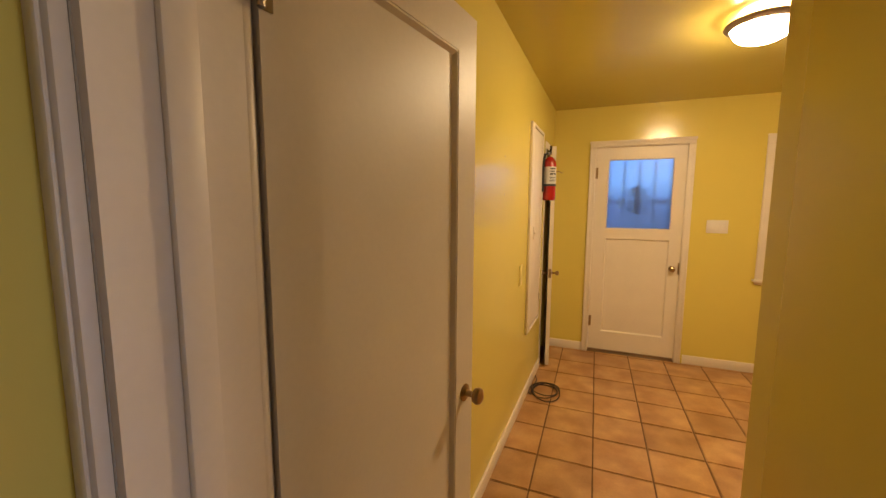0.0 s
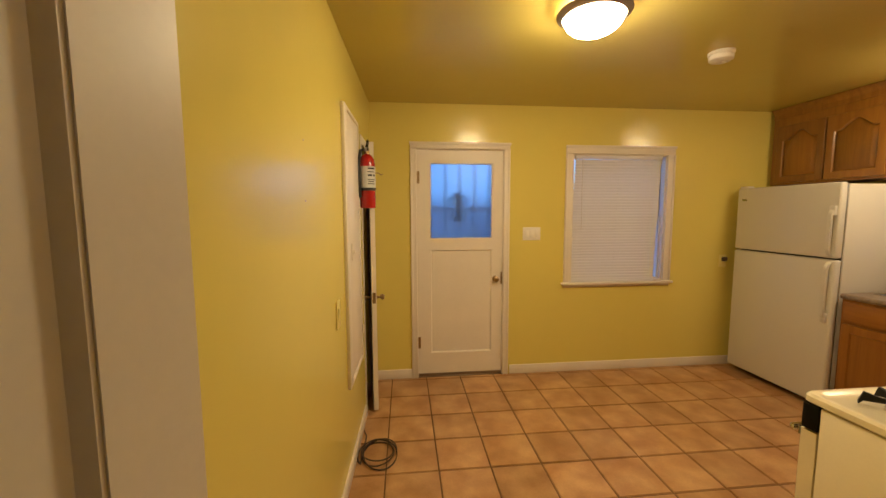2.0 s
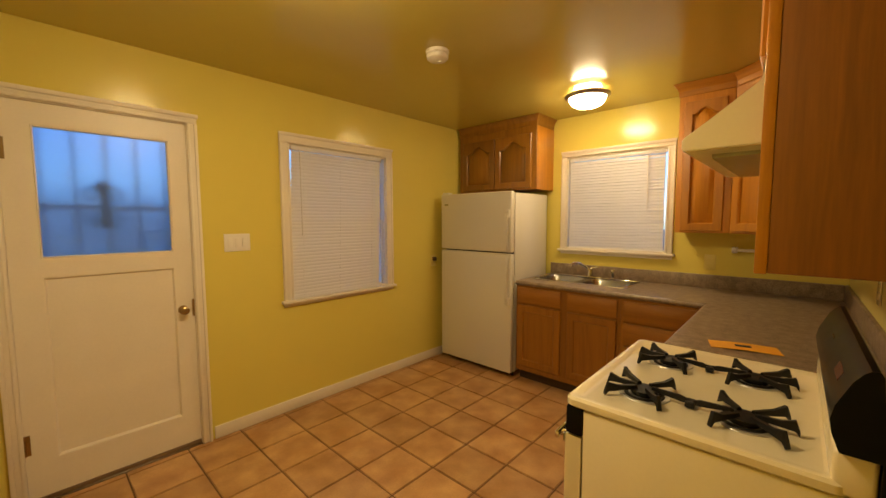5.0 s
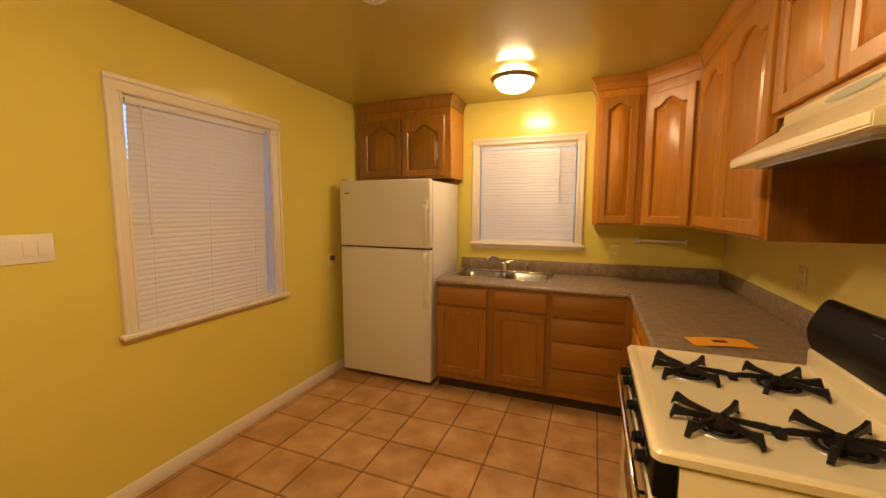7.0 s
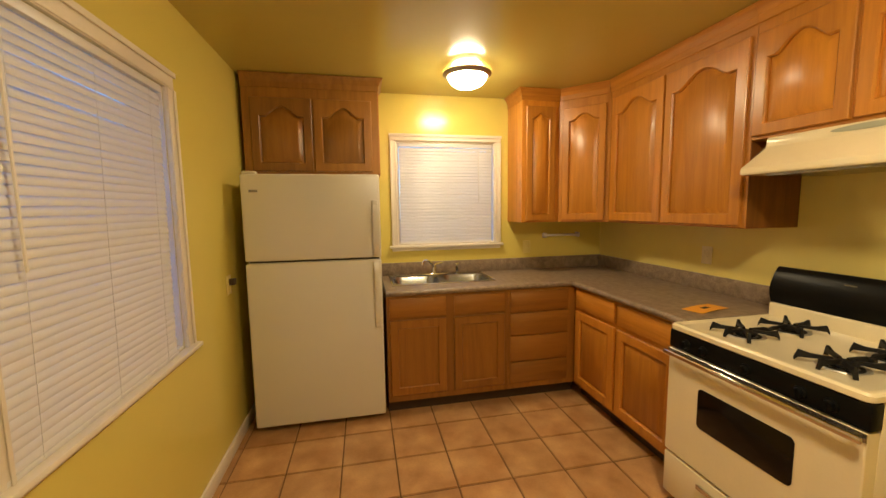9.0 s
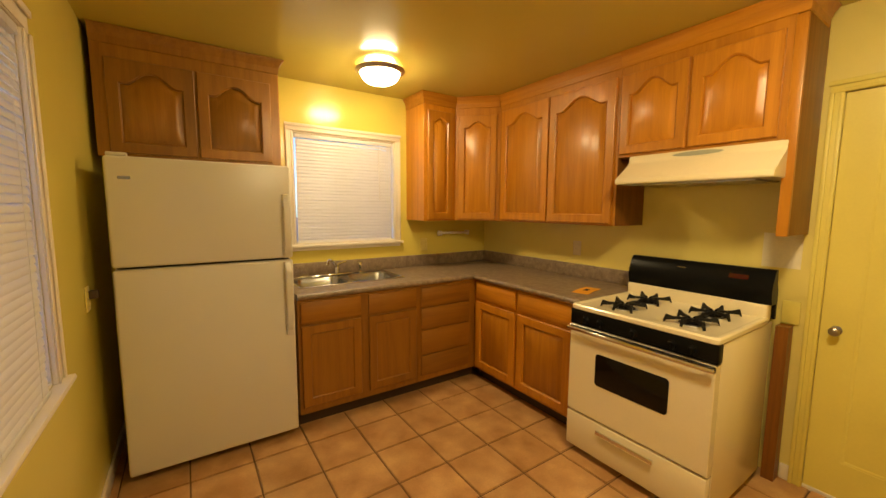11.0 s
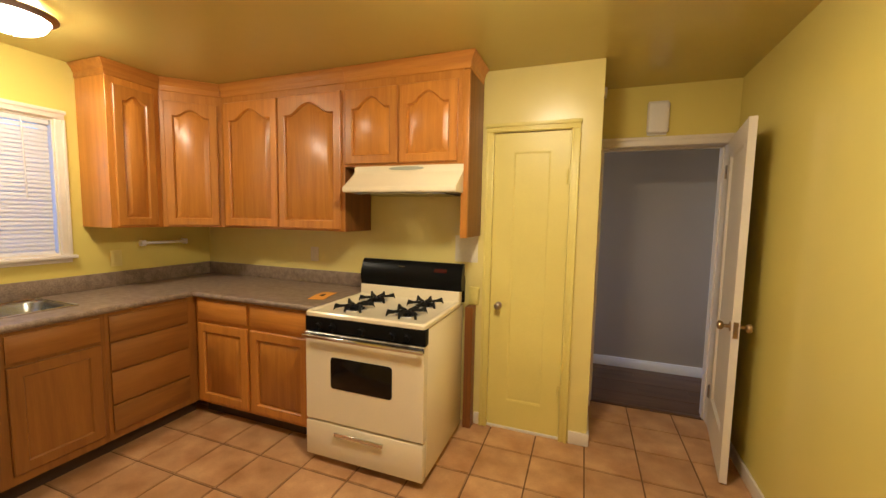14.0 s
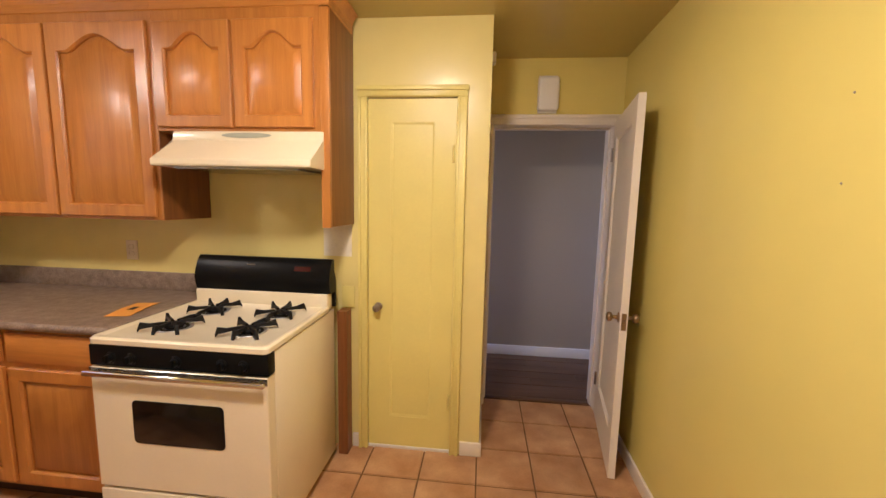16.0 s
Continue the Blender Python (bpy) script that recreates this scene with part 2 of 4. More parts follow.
def lathe(bm, profile, n=24, axis="Z", at=(0, 0, 0), hollow=False):
    """Turn (radius, height) pairs round an axis; zero radii close the ends."""
    rings = []
    for r, h in profile:
        ring = []
        for i in range(n):
            a = 2 * math.pi * i / n
            c, s = r * math.cos(a), r * math.sin(a)
            p = {"Z": (c, s, h), "Y": (s, h, c), "X": (h, c, s)}[axis]
            ring.append(bm.verts.new((p[0] + at[0], p[1] + at[1], p[2] + at[2])))
        rings.append(ring)
    for a, b in zip(rings, rings[1:]):
        for i in range(n):
            bm.faces.new((a[i], a[(i + 1) % n], b[(i + 1) % n], b[i]))
    for ring, r in ((rings[0], profile[0][0]), (rings[-1], profile[-1][0])):
        if r > 1e-5 and not hollow:
            bm.faces.new(ring)
    bmesh.ops.remove_doubles(bm, verts=[v for ring in rings for v in ring], dist=1e-5)
    return bm


def tube(bm, points, r, n=8):
    """A round bar through points."""
    pts = [Vector(p) for p in points]
    rings = []
    side = None
    for i, p in enumerate(pts):
        d = (pts[min(i + 1, len(pts) - 1)] - pts[max(i - 1, 0)]).normalized()
        if side is None:
            side = d.orthogonal().normalized()
        side = (side - d * side.dot(d)).normalized()
        up = d.cross(side)
        rings.append([bm.verts.new(p + r * (math.cos(2 * math.pi * k / n) * side + math.sin(2 * math.pi * k / n) * up)) for k in range(n)])
    for a, b in zip(rings, rings[1:]):
        for k in range(n):
            bm.faces.new((a[k], a[(k + 1) % n], b[(k + 1) % n], b[k]))
    bm.faces.new(rings[0][::-1])
    bm.faces.new(rings[-1])
    return bm


def rounded(x0, x1, y0, y1, r, z, n=5):
    pts = []
    for cx, cy, a0 in ((x1 - r, y1 - r, 0), (x0 + r, y1 - r, 90), (x0 + r, y0 + r, 180), (x1 - r, y0 + r, 270)):
        for i in range(n):
            a = radians(a0 + 90 * i / (n - 1))
            pts.append((cx + r * math.cos(a), cy + r * math.sin(a), z))
    return pts


def loops(bm, rows, cap_first=False, cap_last=True):
    """Join rows of points of equal count by quads."""
    made = [[bm.verts.new(p) for p in row] for row in rows]
    n = len(made[0])
    for a, b in zip(made, made[1:]):
        for i in range(n):
            bm.faces.new((a[i], a[(i + 1) % n], b[(i + 1) % n], b[i]))
    if cap_first:
        bm.faces.new(made[0][::-1])
    if cap_last:
        bm.faces.new(made[-1])
    return bm


def mesh(name, bm, mat, smooth=True):
    bmesh.ops.recalc_face_normals(bm, faces=bm.faces)
    me = bpy.data.meshes.new(name)
    bm.to_mesh(me)
    bm.free()
    me.materials.append(mat)
    if smooth:
        me.shade_smooth()
        me.set_sharp_from_angle(angle=radians(35))
    return me


def part(name, bm, mat, parent, label="", m=None):
    ob = new(name, mesh(name, bm, mat))
    ob.parent = parent
    if m is not None:
        ob.matrix_basis = m
    if label:
        ob["label"] = label
    return ob


def thing(name, m, label, category, group=""):
    ob = new(name)
    ob.empty_display_size = 0.1
    ob.matrix_basis = m
    return tagged(ob, label, category, group)


def single(name, bm, mat, label, category, m=None, group=""):
    """A thing of one mesh."""
    ob = new(name, mesh(name, bm, mat))
    if m is not None:
        ob.matrix_basis = m
    return tagged(ob, label, category, group)


def structure(name, bm, mat, label, category, m=None):
    ob = new(name, mesh(name, bm, mat))
    if m is not None:
        ob.matrix_basis = m
    return tagged(ob, label, category, kind="structure")


# ---- the shell ----
W, E, N, S = -0.65, 3.55, 4.0, 0.93      # kitchen faces: west, east, north, south
DW, HF, HS = 0.32, 0.135, -0.655           # doorway wall's kitchen face, hall face, hall's far wall
CX = 0.225                               # closet's corner
TOP = 2.44
T = 0.15
WM = pose(W, DW, 0, 0, 0, -1.6)         # the west wall runs a little out of square


def on_west(y, z=0.0):
    """A pose on the west wall's face, local x along it to the north, -y into the room."""
    return WM @ pose(0, y - DW, z, 0, 0, 90)



bm = bmesh.new()                          # north wall with the back door and the sash window
for a in ((W - T, -0.158, 0, TOP), (-0.158, 0.638, 2.06, TOP), (0.638, 1.275, 0, TOP), (1.275, 2.175, 0, 0.85), (1.275, 2.175, 2.03, TOP), (2.175, E + T, 0, TOP)):
    bx(bm, a[0], a[1], N, N + T, a[2], a[3])
structure("wall_north", bm, M_WALL, "glossy yellow painted plaster wall with back door and window", "wall")
bm = bmesh.new()                          # east wall with the sliding window
for a in ((HF, 2.005, 0, TOP), (2.875, N, 0, TOP), (2.005, 2.875, 0, 1.165), (2.005, 2.875, 2.055, TOP)):
    bx(bm, E, E + T, a[0], a[1], a[2], a[3])
structure("wall_east", bm, M_WALL, "glossy yellow painted plaster wall behind the sink", "wall")
bm = bmesh.new()                          # south wall with the closet opening
for a in ((0.890, E, 0, TOP), (0.40, 0.890, 2.035, TOP), (CX, 0.40, 0, TOP)):
    bx(bm, a[0], a[1], S - 0.1, S, a[2], a[3])
structure("wall_south", bm, M_WALL_PALE, "yellow painted wall behind the stove and closet door", "wall")
structure("wall_closet_side", box(CX, CX + 0.1, DW, S - 0.1, 0, TOP), M_WALL, "yellow painted side wall of the closet", "wall")
DL, DR = 0.195, -0.600                      # the doorway from hall to kitchen
bm = bmesh.new()
for a in ((DL + 0.015, E, 0, TOP), (DR - 0.015, DL + 0.015, 2.025, TOP), (W - 0.05, DR - 0.015, 0, TOP)):
    bx(bm, a[0], a[1], HF + 0.006, DW, a[2], a[3])
structure("wall_doorway", bm, M_WALL, "yellow painted wall round the hall doorway", "wall")
WD0, WD1 = 3.44, 3.95                     # door opening in the west wall
bm = bmesh.new()
for a in ((HF - 0.1, 2.84, 0, TOP), (2.84, 3.17, 0, 0.57), (2.84, 3.17, 2.03, TOP), (3.17, WD0, 0, TOP), (WD0, WD1, 2.02, TOP), (WD1, N + 0.1, 0, TOP)):
    bx(bm, -T, 0, a[0] - DW, a[1] - DW, a[2], a[3])
structure("wall_west", bm, M_WALL, "glossy yellow painted plaster wall with shallow cupboard", "wall", WM)
bm = bmesh.new()                          # shallow space behind the ajar door and the cupboard, shade coloured in
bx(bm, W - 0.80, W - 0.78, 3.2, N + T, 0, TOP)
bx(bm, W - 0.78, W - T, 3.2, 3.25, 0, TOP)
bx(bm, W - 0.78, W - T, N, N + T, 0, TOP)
structure("wall_west_closet", bm, M_DARK, "closet interior, shade put into its black colour", "wall")
structure("wall_cupboard_back", box(-T - 0.02, -T, 2.40, 2.88, 0.5, 2.1), M_DARK, "back of a shallow wall cupboard, shade in its colour", "wall", WM)
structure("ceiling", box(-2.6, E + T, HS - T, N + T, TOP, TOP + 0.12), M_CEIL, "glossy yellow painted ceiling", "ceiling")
structure("hall_ceiling", box(-2.4, 2.2, HS, HF, TOP - 0.02, TOP - 0.004), M_GREY, "grey painted hall ceiling", "ceiling")

bm = bmesh.new()
bx(bm, -2.4, DR - 0.015, HF - 0.006, HF + 0.004, 0, TOP - 0.02)
bx(bm, DL + 0.015, 2.2, HF - 0.006, HF + 0.004, 0, TOP - 0.02)
bx(bm, DR - 0.015, DL + 0.015, HF - 0.006, HF + 0.004, 2.025, TOP - 0.02)
bx(bm, -2.4, W - T, HF + 0.004, HF + 0.05, 0, TOP)
structure("hall_wall_north", bm, M_GREY, "grey painted hall wall round the doorway", "wall")
bm = bmesh.new()
bx(bm, -2.5, 2.2, HS - T, HS, 0, TOP)
structure("hall_wall_south", bm, M_GREY, "plain grey painted hall wall", "wall")
bm = bmesh.new()                          # hall's unseen east end, its opening made up for a fill lamp
for a in ((HS, HS + 0.08, 0, TOP), (HF - 0.08, HF, 0, TOP), (HS + 0.08, HF - 0.08, 0, 0.7), (HS + 0.08, HF - 0.08, 2.1, TOP)):
    bx(bm, 2.2, 2.3, a[0], a[1], a[2], a[3])
structure("hall_wall_east", bm, M_GREY, "unseen grey painted end wall with an added opening", "wall")
bm = bmesh.new()                          # hall's unseen west end with a second made-up opening
for a in ((HS, HS + 0.08, 0, TOP), (HF - 0.08, HF, 0, TOP), (HS + 0.08, HF - 0.08, 0, 0.7), (HS + 0.08, HF - 0.08, 2.1, TOP)):
    bx(bm, -2.5, -2.4, a[0], a[1], a[2], a[3])
structure("hall_wall_west", bm, M_GREY, "unseen grey painted end wall with an added opening", "wall")
# area lamps added out of view at both ends to brighten the hall
for side, power, tint in ((-1, HALL_FILL * 0.75, (1.0, 0.86, 0.66)), (1, HALL_FILL, (1.0, 0.86, 0.68))):
    hl = new("hall_fill_light", bpy.data.lights.new("hall_fill_light", "AREA"))
    hl.data.shape, hl.data.size, hl.data.size_y, hl.data.energy, hl.data.color = "RECTANGLE", 0.60, 1.3, power, tint
    hl.matrix_world = look((-2.39 if side < 0 else 2.19, (HS + HF) / 2, 1.4), (0, (HS + HF) / 2, 1.2))

bm = bmesh.new()
bx(bm, -2.5, 2.3, HS - T, 0.220, -0.12, -0.012)
floor_hall = structure("hall_floor", bm, M_FLOORWOOD, "dark brown wood plank hall floor", "floor")
floor = structure("floor", box(W - 0.8, E + T, 0.222, N + T, -0.12, -0.006), M_GROUT, "terracotta tiled kitchen floor with brown grout", "floor")


def strip(name, bits, mat, label):
    bm = bmesh.new()
    for b in bits:
        bx(bm, *b, bevel=0.004)
    return structure(name, bm, mat, label, "baseboard")


BH, BT = 0.085, 0.014
strip("baseboard_north_corner", [(-0.54, -0.198, N - BT, N, 0, BH)], M_TRIM, "cream painted wooden baseboard")
strip("baseboard_north", [(0.700, 3.5, N - BT, N, 0, BH)], M_TRIM, "cream painted wooden baseboard")
bm = box(0, BT, 0.005, 3.385 - DW, 0, BH, bevel=0.004)
structure("baseboard_west", bm, M_TRIM, "cream painted wooden baseboard", "baseboard", WM)
strip("baseboard_closet", [(CX - BT, 0.338, S, S + BT, 0, BH), (CX - BT, CX, DW + 0.02, S, 0, BH)], M_TRIM, "cream painted wooden baseboard at the closet corner")
strip("baseboard_closet_stove", [(0.944, 0.984, S, S + BT, 0, BH)], M_TRIM, "cream painted baseboard beside the stove")
strip("baseboard_hall", [(-2.4, 2.2, HS, HS + BT, -0.01, 0.095)], material("white_base_paint", (0.78, 0.78, 0.78), 0.35, vary=0.03), "white painted hall baseboard")


def casing(name, w, h, cw, m, mat, label, sill=0.0, foot=0.0):
    """Flat moulded surround of an opening w wide and h high, local x across, -y to the front."""
    th = thing(name, m, label, "trim")
    th["kind"] = "structure"
    for a, b, nm in (((-cw, 0, 0, h), 0, "side_casing"), ((w, w + cw, 0, h), 0, "side_casing"), ((-cw, w + cw, h, h + cw), 1, "head_casing")):
        bm = bmesh.new()
        x0, x1, z0, z1 = a
        bx(bm, x0, x1, -0.016, 0, z0, z1, bevel=0.003)
        if b:
            bx(bm, x0 - 0.006, x1 + 0.006, -0.026, -0.0165, z1 - 0.02, z1 + 0.004, bevel=0.003)
            bx(bm, x0 + cw * 0.75, x1 - cw * 0.75, -0.021, -0.0165, z0 + 0.004, z0 + 0.016, bevel=0.002)
        else:
            o = x0 if x0 < 0 else x1 - 0.018
            bx(bm, o, o + 0.018, -0.025, -0.0165, z0, z1, bevel=0.003)
            o = x1 - 0.016 if x0 < 0 else x0 + 0.004
            bx(bm, o, o + 0.012, -0.021, -0.0165, z0, z1, bevel=0.002)
        part(nm, bm, mat, th)
    return th


casing("door_trim_north", 0.776, 2.055, 0.055, pose(-0.148, N, 0), M_TRIM, "cream painted casing of the back door")
casing("closet_trim", 0.490, 2.035, 0.053, pose(0.890, S, 0, 0, 0, 180), M_CLOSET, "yellow painted moulded casing of the closet door")
casing("doorway_trim", abs(DL - DR), 2.01, 0.062, pose(DL, DW, 0, 0, 0, 180), M_TRIM, "cream painted casing of the hall doorway")
casing("west_door_trim", WD1 - WD0 - 0.04, 2.0, 0.05, on_west(WD0 + 0.02) @ Matrix.Diagonal((1, 0.3, 1, 1)), M_TRIM, "cream painted casing of the west closet door")

# jamb of the hall doorway: lining, stop and the hall-side casing with its beads
jm = thing("doorway_jamb", pose(0, 0, 0), "cream painted jamb and stops of the hall doorway", "trim")
jm["kind"] = "structure"
for x0, x1, sx in ((DR - 0.015, DR, 1), (DL, DL + 0.015, -1)):
    part("jamb", box(x0, x1, HF - 0.004, DW + 0.001, 0, 2.01), M_TRIM, jm)
    xs = (DR, DR + 0.012) if sx > 0 else (DL - 0.012, DL)
    part("door_stop", box(*xs, HF + 0.065, HF + 0.11, 0, 2.01, bevel=0.003), M_TRIM, jm)
    bm = bmesh.new()
    cx = DR - 0.012 if sx > 0 else DL + 0.012
    bx(bm, cx, cx - sx * 0.085, HF - 0.024, HF - 0.0065, 0, 2.09, bevel=0.004)
    bx(bm, cx - sx * 0.06, cx - sx * 0.085, HF - 0.034, HF - 0.0245, 0, 2.09, bevel=0.004)
    bx(bm, cx - sx * 0.008, cx - sx * 0.022, HF - 0.030, HF - 0.0245, 0, 2.09, bevel=0.003)
    part("hall_casing", bm, M_TRIM, jm)
part("head_jamb", box(DR - 0.015, DL + 0.015, HF - 0.004, DW + 0.001, 2.01, 2.025), M_TRIM, jm)
part("head_stop", box(DR, DL, HF + 0.065, HF + 0.11, 1.998, 2.01, bevel=0.003), M_TRIM, jm)
part("strike_plate", box(DL - 0.002, DL + 0.001, DW - 0.045, DW - 0.02, 0.87, 0.93), M_BRASS, jm, "aged brass strike plate")
part("threshold", box(DR, DL, 0.193, 0.246, -0.012, 0.006, bevel=0.004), M_FLOORWOOD, jm, "dark wooden threshold strip")

# ---- doors ----


def slab(th, w, h, t, openings, mat, stile=0.1):
    """Door leaf with through openings (x0, x1, z0, z1) stacked upwards at the same x."""
    bm = bmesh.new()
    x0, x1 = openings[0][0], openings[0][1]
    bx(bm, 0, x0, 0, t, 0, h)
    bx(bm, x1, w, 0, t, 0, h)
    z = 0
    for o in openings:
        bx(bm, x0, x1, 0, t, z, o[2])
        z = o[3]
    bx(bm, x0, x1, 0, t, z, h)
    return part("leaf", bm, mat, th)


def sunk_panel(th, o, t, mat, k=0.38):
    """A thin panel with a sloped moulding round it, both faces."""
    x0, x1, z0, z1 = o
    bm = bmesh.new()
    bx(bm, x0, x1, t * k, t * (1 - k), z0, z1)
    for ya, yb in ((0.002, t * k), (t - 0.002, t * (1 - k))):
        def ring(d, y):
            return [(x0 + d, y, z0 + d), (x1 - d, y, z0 + d), (x1 - d, y, z1 - d), (x0 + d, y, z1 - d)]
        loops(bm, [ring(0.0, ya), ring(0.005, ya), ring(0.014, yb)], cap_last=False)
    return part("panel", bm, mat, th)


def knob(th, x, z, y, side, mat, r=0.026, label="round metal door knob"):
    """Round knob with rose; side -1 stands out to -y."""
    bm = bmesh.new()
    pr = [(0.0, 0.0), (r * 1.05, 0.0), (r * 1.05, 0.004), (r * 0.42, 0.008), (r * 0.36, 0.028), (r * 0.85, 0.036), (r, 0.046), (r * 0.9, 0.056), (r * 0.5, 0.062), (0.0, 0.063)]
    lathe(bm, [(a, side * b) for a, b in pr], 20, "Y", (x, y, z))
    return part("knob", bm, mat, th, label)


def hinge(th, x, z, y, mat, h=0.09):
    bm = bmesh.new()
    tube(bm, [(x, y - 0.006, z - h / 2), (x, y - 0.006, z + h / 2)], 0.006, 8)
    bx(bm, x, x + 0.022, y - 0.003, y - 0.0005, z - h / 2, z + h / 2)
    return part("hinge", bm, mat, th, "small painted hinge")


# back door: half glazed, one panel below, hinged at the west side
bd = thing("door_1", pose(-0.145, N + 0.012, 0.022), "cream back door, frosted upper pane and one sunk panel", "door")
bd["kind"] = "structure"
slab(bd, 0.770, 2.028, 0.04, [(0.113, 0.678, 0.195, 1.150), (0.113, 0.678, 1.247, 1.917)], M_TRIM)
sunk_panel(bd, (0.113, 0.678, 0.195, 1.150), 0.04, M_TRIM)
bm = bmesh.new()
for r in ((0.113, 0.122, 1.247, 1.917), (0.669, 0.678, 1.247, 1.917), (0.122, 0.669, 1.247, 1.256), (0.122, 0.669, 1.908, 1.917)):
    bx(bm, r[0], r[1], 0.004, 0.03, r[2], r[3], bevel=0.003)
part("glazing_bead", bm, M_TRIM, bd)
pane = part("pane", box(0.117, 0.674, 0.017, 0.021, 1.251, 1.913), M_FROST, bd, "frosted bluish glass pane")
pane.visible_shadow = False
knob(bd, 0.708, 0.880, 0.0, -1, M_BRASS, label="aged brass door knob")
bm = bmesh.new()
bx(bm, 0.757, 0.770, -0.002, -0.0005, 0.83, 0.94)
part("latch_plate", bm, M_BRASS, bd, "aged brass latch plate")
for z in (0.30, 1.79):
    hinge(bd, 0.0, z, 0.0, M_BRASS, 0.105)
part("sweep", box(0.0, 0.768, -0.008, -0.0005, -0.012, 0.01), M_NICKEL, bd, "worn metal door sweep")
structure("door_sill", box(-0.158, 0.638, N - 0.006, N + T, -0.006, 0.008, bevel=0.003), M_NICKEL, "worn metal door sill", "trim")
bm = bmesh.new()
for r in ((-0.158, -0.146, 0, 2.06), (0.626, 0.638, 0, 2.06), (-0.146, 0.626, 2.051, 2.06)):
    bx(bm, r[0], r[1], N + 0.0, N + T, r[2], r[3])
structure("door_frame", bm, M_TRIM, "cream painted frame of the back door", "trim")

# iron security door outside it
sd = thing("security_door", pose(-0.155, N + T + 0.06, 0), "dark iron security door with scroll ornament outside the back door", "gate")
bm = bmesh.new()
for r in ((0, 0.03, 0, 2.08), (0.745, 0.775, 0, 2.08), (0.03, 0.745, 0, 0.03), (0.03, 0.745, 2.05, 2.08)):
    bx(bm, r[0], r[1], 0, 0.025, r[2], r[3])
part("gate_frame", bm, M_GATE, sd)
part("cross_rail", box(0.03, 0.745, 0.004, 0.020, 1.535, 1.56), M_GATE, sd)
part("cross_rail", box(0.03, 0.745, 0.004, 0.020, 0.9, 0.925), M_GATE, sd)
for x in (0.145, 0.283, 0.42, 0.56, 0.70):
    part("bar", box(x - 0.007, x + 0.007, 0.006, 0.018, 0.03, 2.05), M_GATE, sd)
bm = bmesh.new()
for sx in (-1, 1):
    for sz in (-1, 1):
        pts = []
        for i in range(26):
            a = i / 25 * 2.6 * math.pi
            r = 0.046 - 0.036 * i / 25
            pts.append((0.40 + sx * (0.050 - r * math.cos(a)), 0.012, 1.548 + sz * (0.070 + r * math.sin(a))))
        tube(bm, pts, 0.007, 6)
bx(bm, 0.386, 0.414, 0.006, 0.018, 1.42, 1.70, bevel=0.005)
bx(bm, 0.365, 0.435, 0.008, 0.016, 1.655, 1.685, bevel=0.006)
part("scroll", bm, M_DARK, sd)

# open hall door, folded back towards the west wall
od = thing("door_2", pose(DR + 0.006, DW + 0.024, 0.014, 0, 0, 80.3), "white painted hall door standing open, one long sunk panel", "door")
od["kind"] = "structure"
slab(od, 0.702, 2.010, 0.036, [(0.105, 0.597, 0.235, 1.895)], M_TRIM)
sunk_panel(od, (0.105, 0.597, 0.235, 1.895), 0.036, M_TRIM)
knob(od, 0.652, 0.885, 0.0, -1, M_BRASS, label="aged brass door knob")
knob(od, 0.652, 0.885, 0.036, 1, M_BRASS, label="aged brass door knob")
part("latch_plate", box(0.7015, 0.7035, 0.007, 0.029, 0.83, 0.92), M_BRASS, od, "aged brass latch plate")
part("latch_bolt", box(0.7035, 0.714, 0.012, 0.024, 0.865, 0.887, bevel=0.003), M_BRASS, od)
for z in (0.25, 1.8):
    hinge(od, 0.0, z, 0.0, M_NICKEL)

# closet door, yellow
cd = thing("door_3", pose(0.888, S - 0.004, 0.02, 0, 0, 180), "narrow yellow painted closet door with one sunk panel", "door")
cd["kind"] = "structure"
slab(cd, 0.486, 2.010, 0.035, [(0.126, 0.370, 0.185, 1.890)], M_CLOSET)
sunk_panel(cd, (0.126, 0.370, 0.185, 1.890), 0.035, M_CLOSET, 0.2)
knob(cd, 0.058, 0.855, 0.0, -1, M_NICKEL, 0.022, "dull nickel closet knob")
# white strip in place of the light showing under the door
part("light_gap_strip", box(0.0, 0.486, -0.003, 0.03, -0.016, -0.0005), material("light_gap_white", (0.85, 0.85, 0.83), 0.35), cd, "white strip painted in for light under the door")
for z in (0.3, 1.72):
    hinge(cd, 0.472, z, 0.0, M_CLOSET)
# pale strip laid to look like light coming under the door
bm = bmesh.new()
bx(bm, 0.40, 0.890, S - 0.09, S - 0.001, -0.004, 0.010)
structure("closet_light_sill", bm, M_TRIM, "pale strip standing for light under the closet door", "trim")
structure("wall_closet_back", box(CX + 0.1, 1.0, DW + 0.002, DW + 0.02, 0, TOP), M_DARK, "closet back wall, shade in its colour", "wall")

# narrow door in the west wall, ajar
wd = thing("door_4", pose(-0.470, 3.42, 0.02, 0, 0, 98.3), "narrow cream closet door standing slightly ajar", "door")
wd["kind"] = "structure"
slab(wd, 0.50, 1.985, 0.034, [(0.09, 0.41, 0.2, 1.87)], M_TRIM)
sunk_panel(wd, (0.09, 0.41, 0.2, 1.87), 0.034, M_TRIM)
knob(wd, 0.035, 0.86, 0.0, -1, M_BRASS, 0.022, "small brass knob")
knob(wd, 0.035, 0.86, 0.034, 1, M_BRASS, 0.022, "small brass knob")
part("latch_plate", box(-0.0015, 0.0005, 0.006, 0.028, 0.82, 0.9), M_BRASS, wd, "brass latch plate")
bm = bmesh.new()
tube(bm, [(0.02, 0, 1.77), (0.02, -0.03, 1.77), (0.02, -0.055, 1.755), (0.02, -0.062, 1.765)], 0.004, 6)
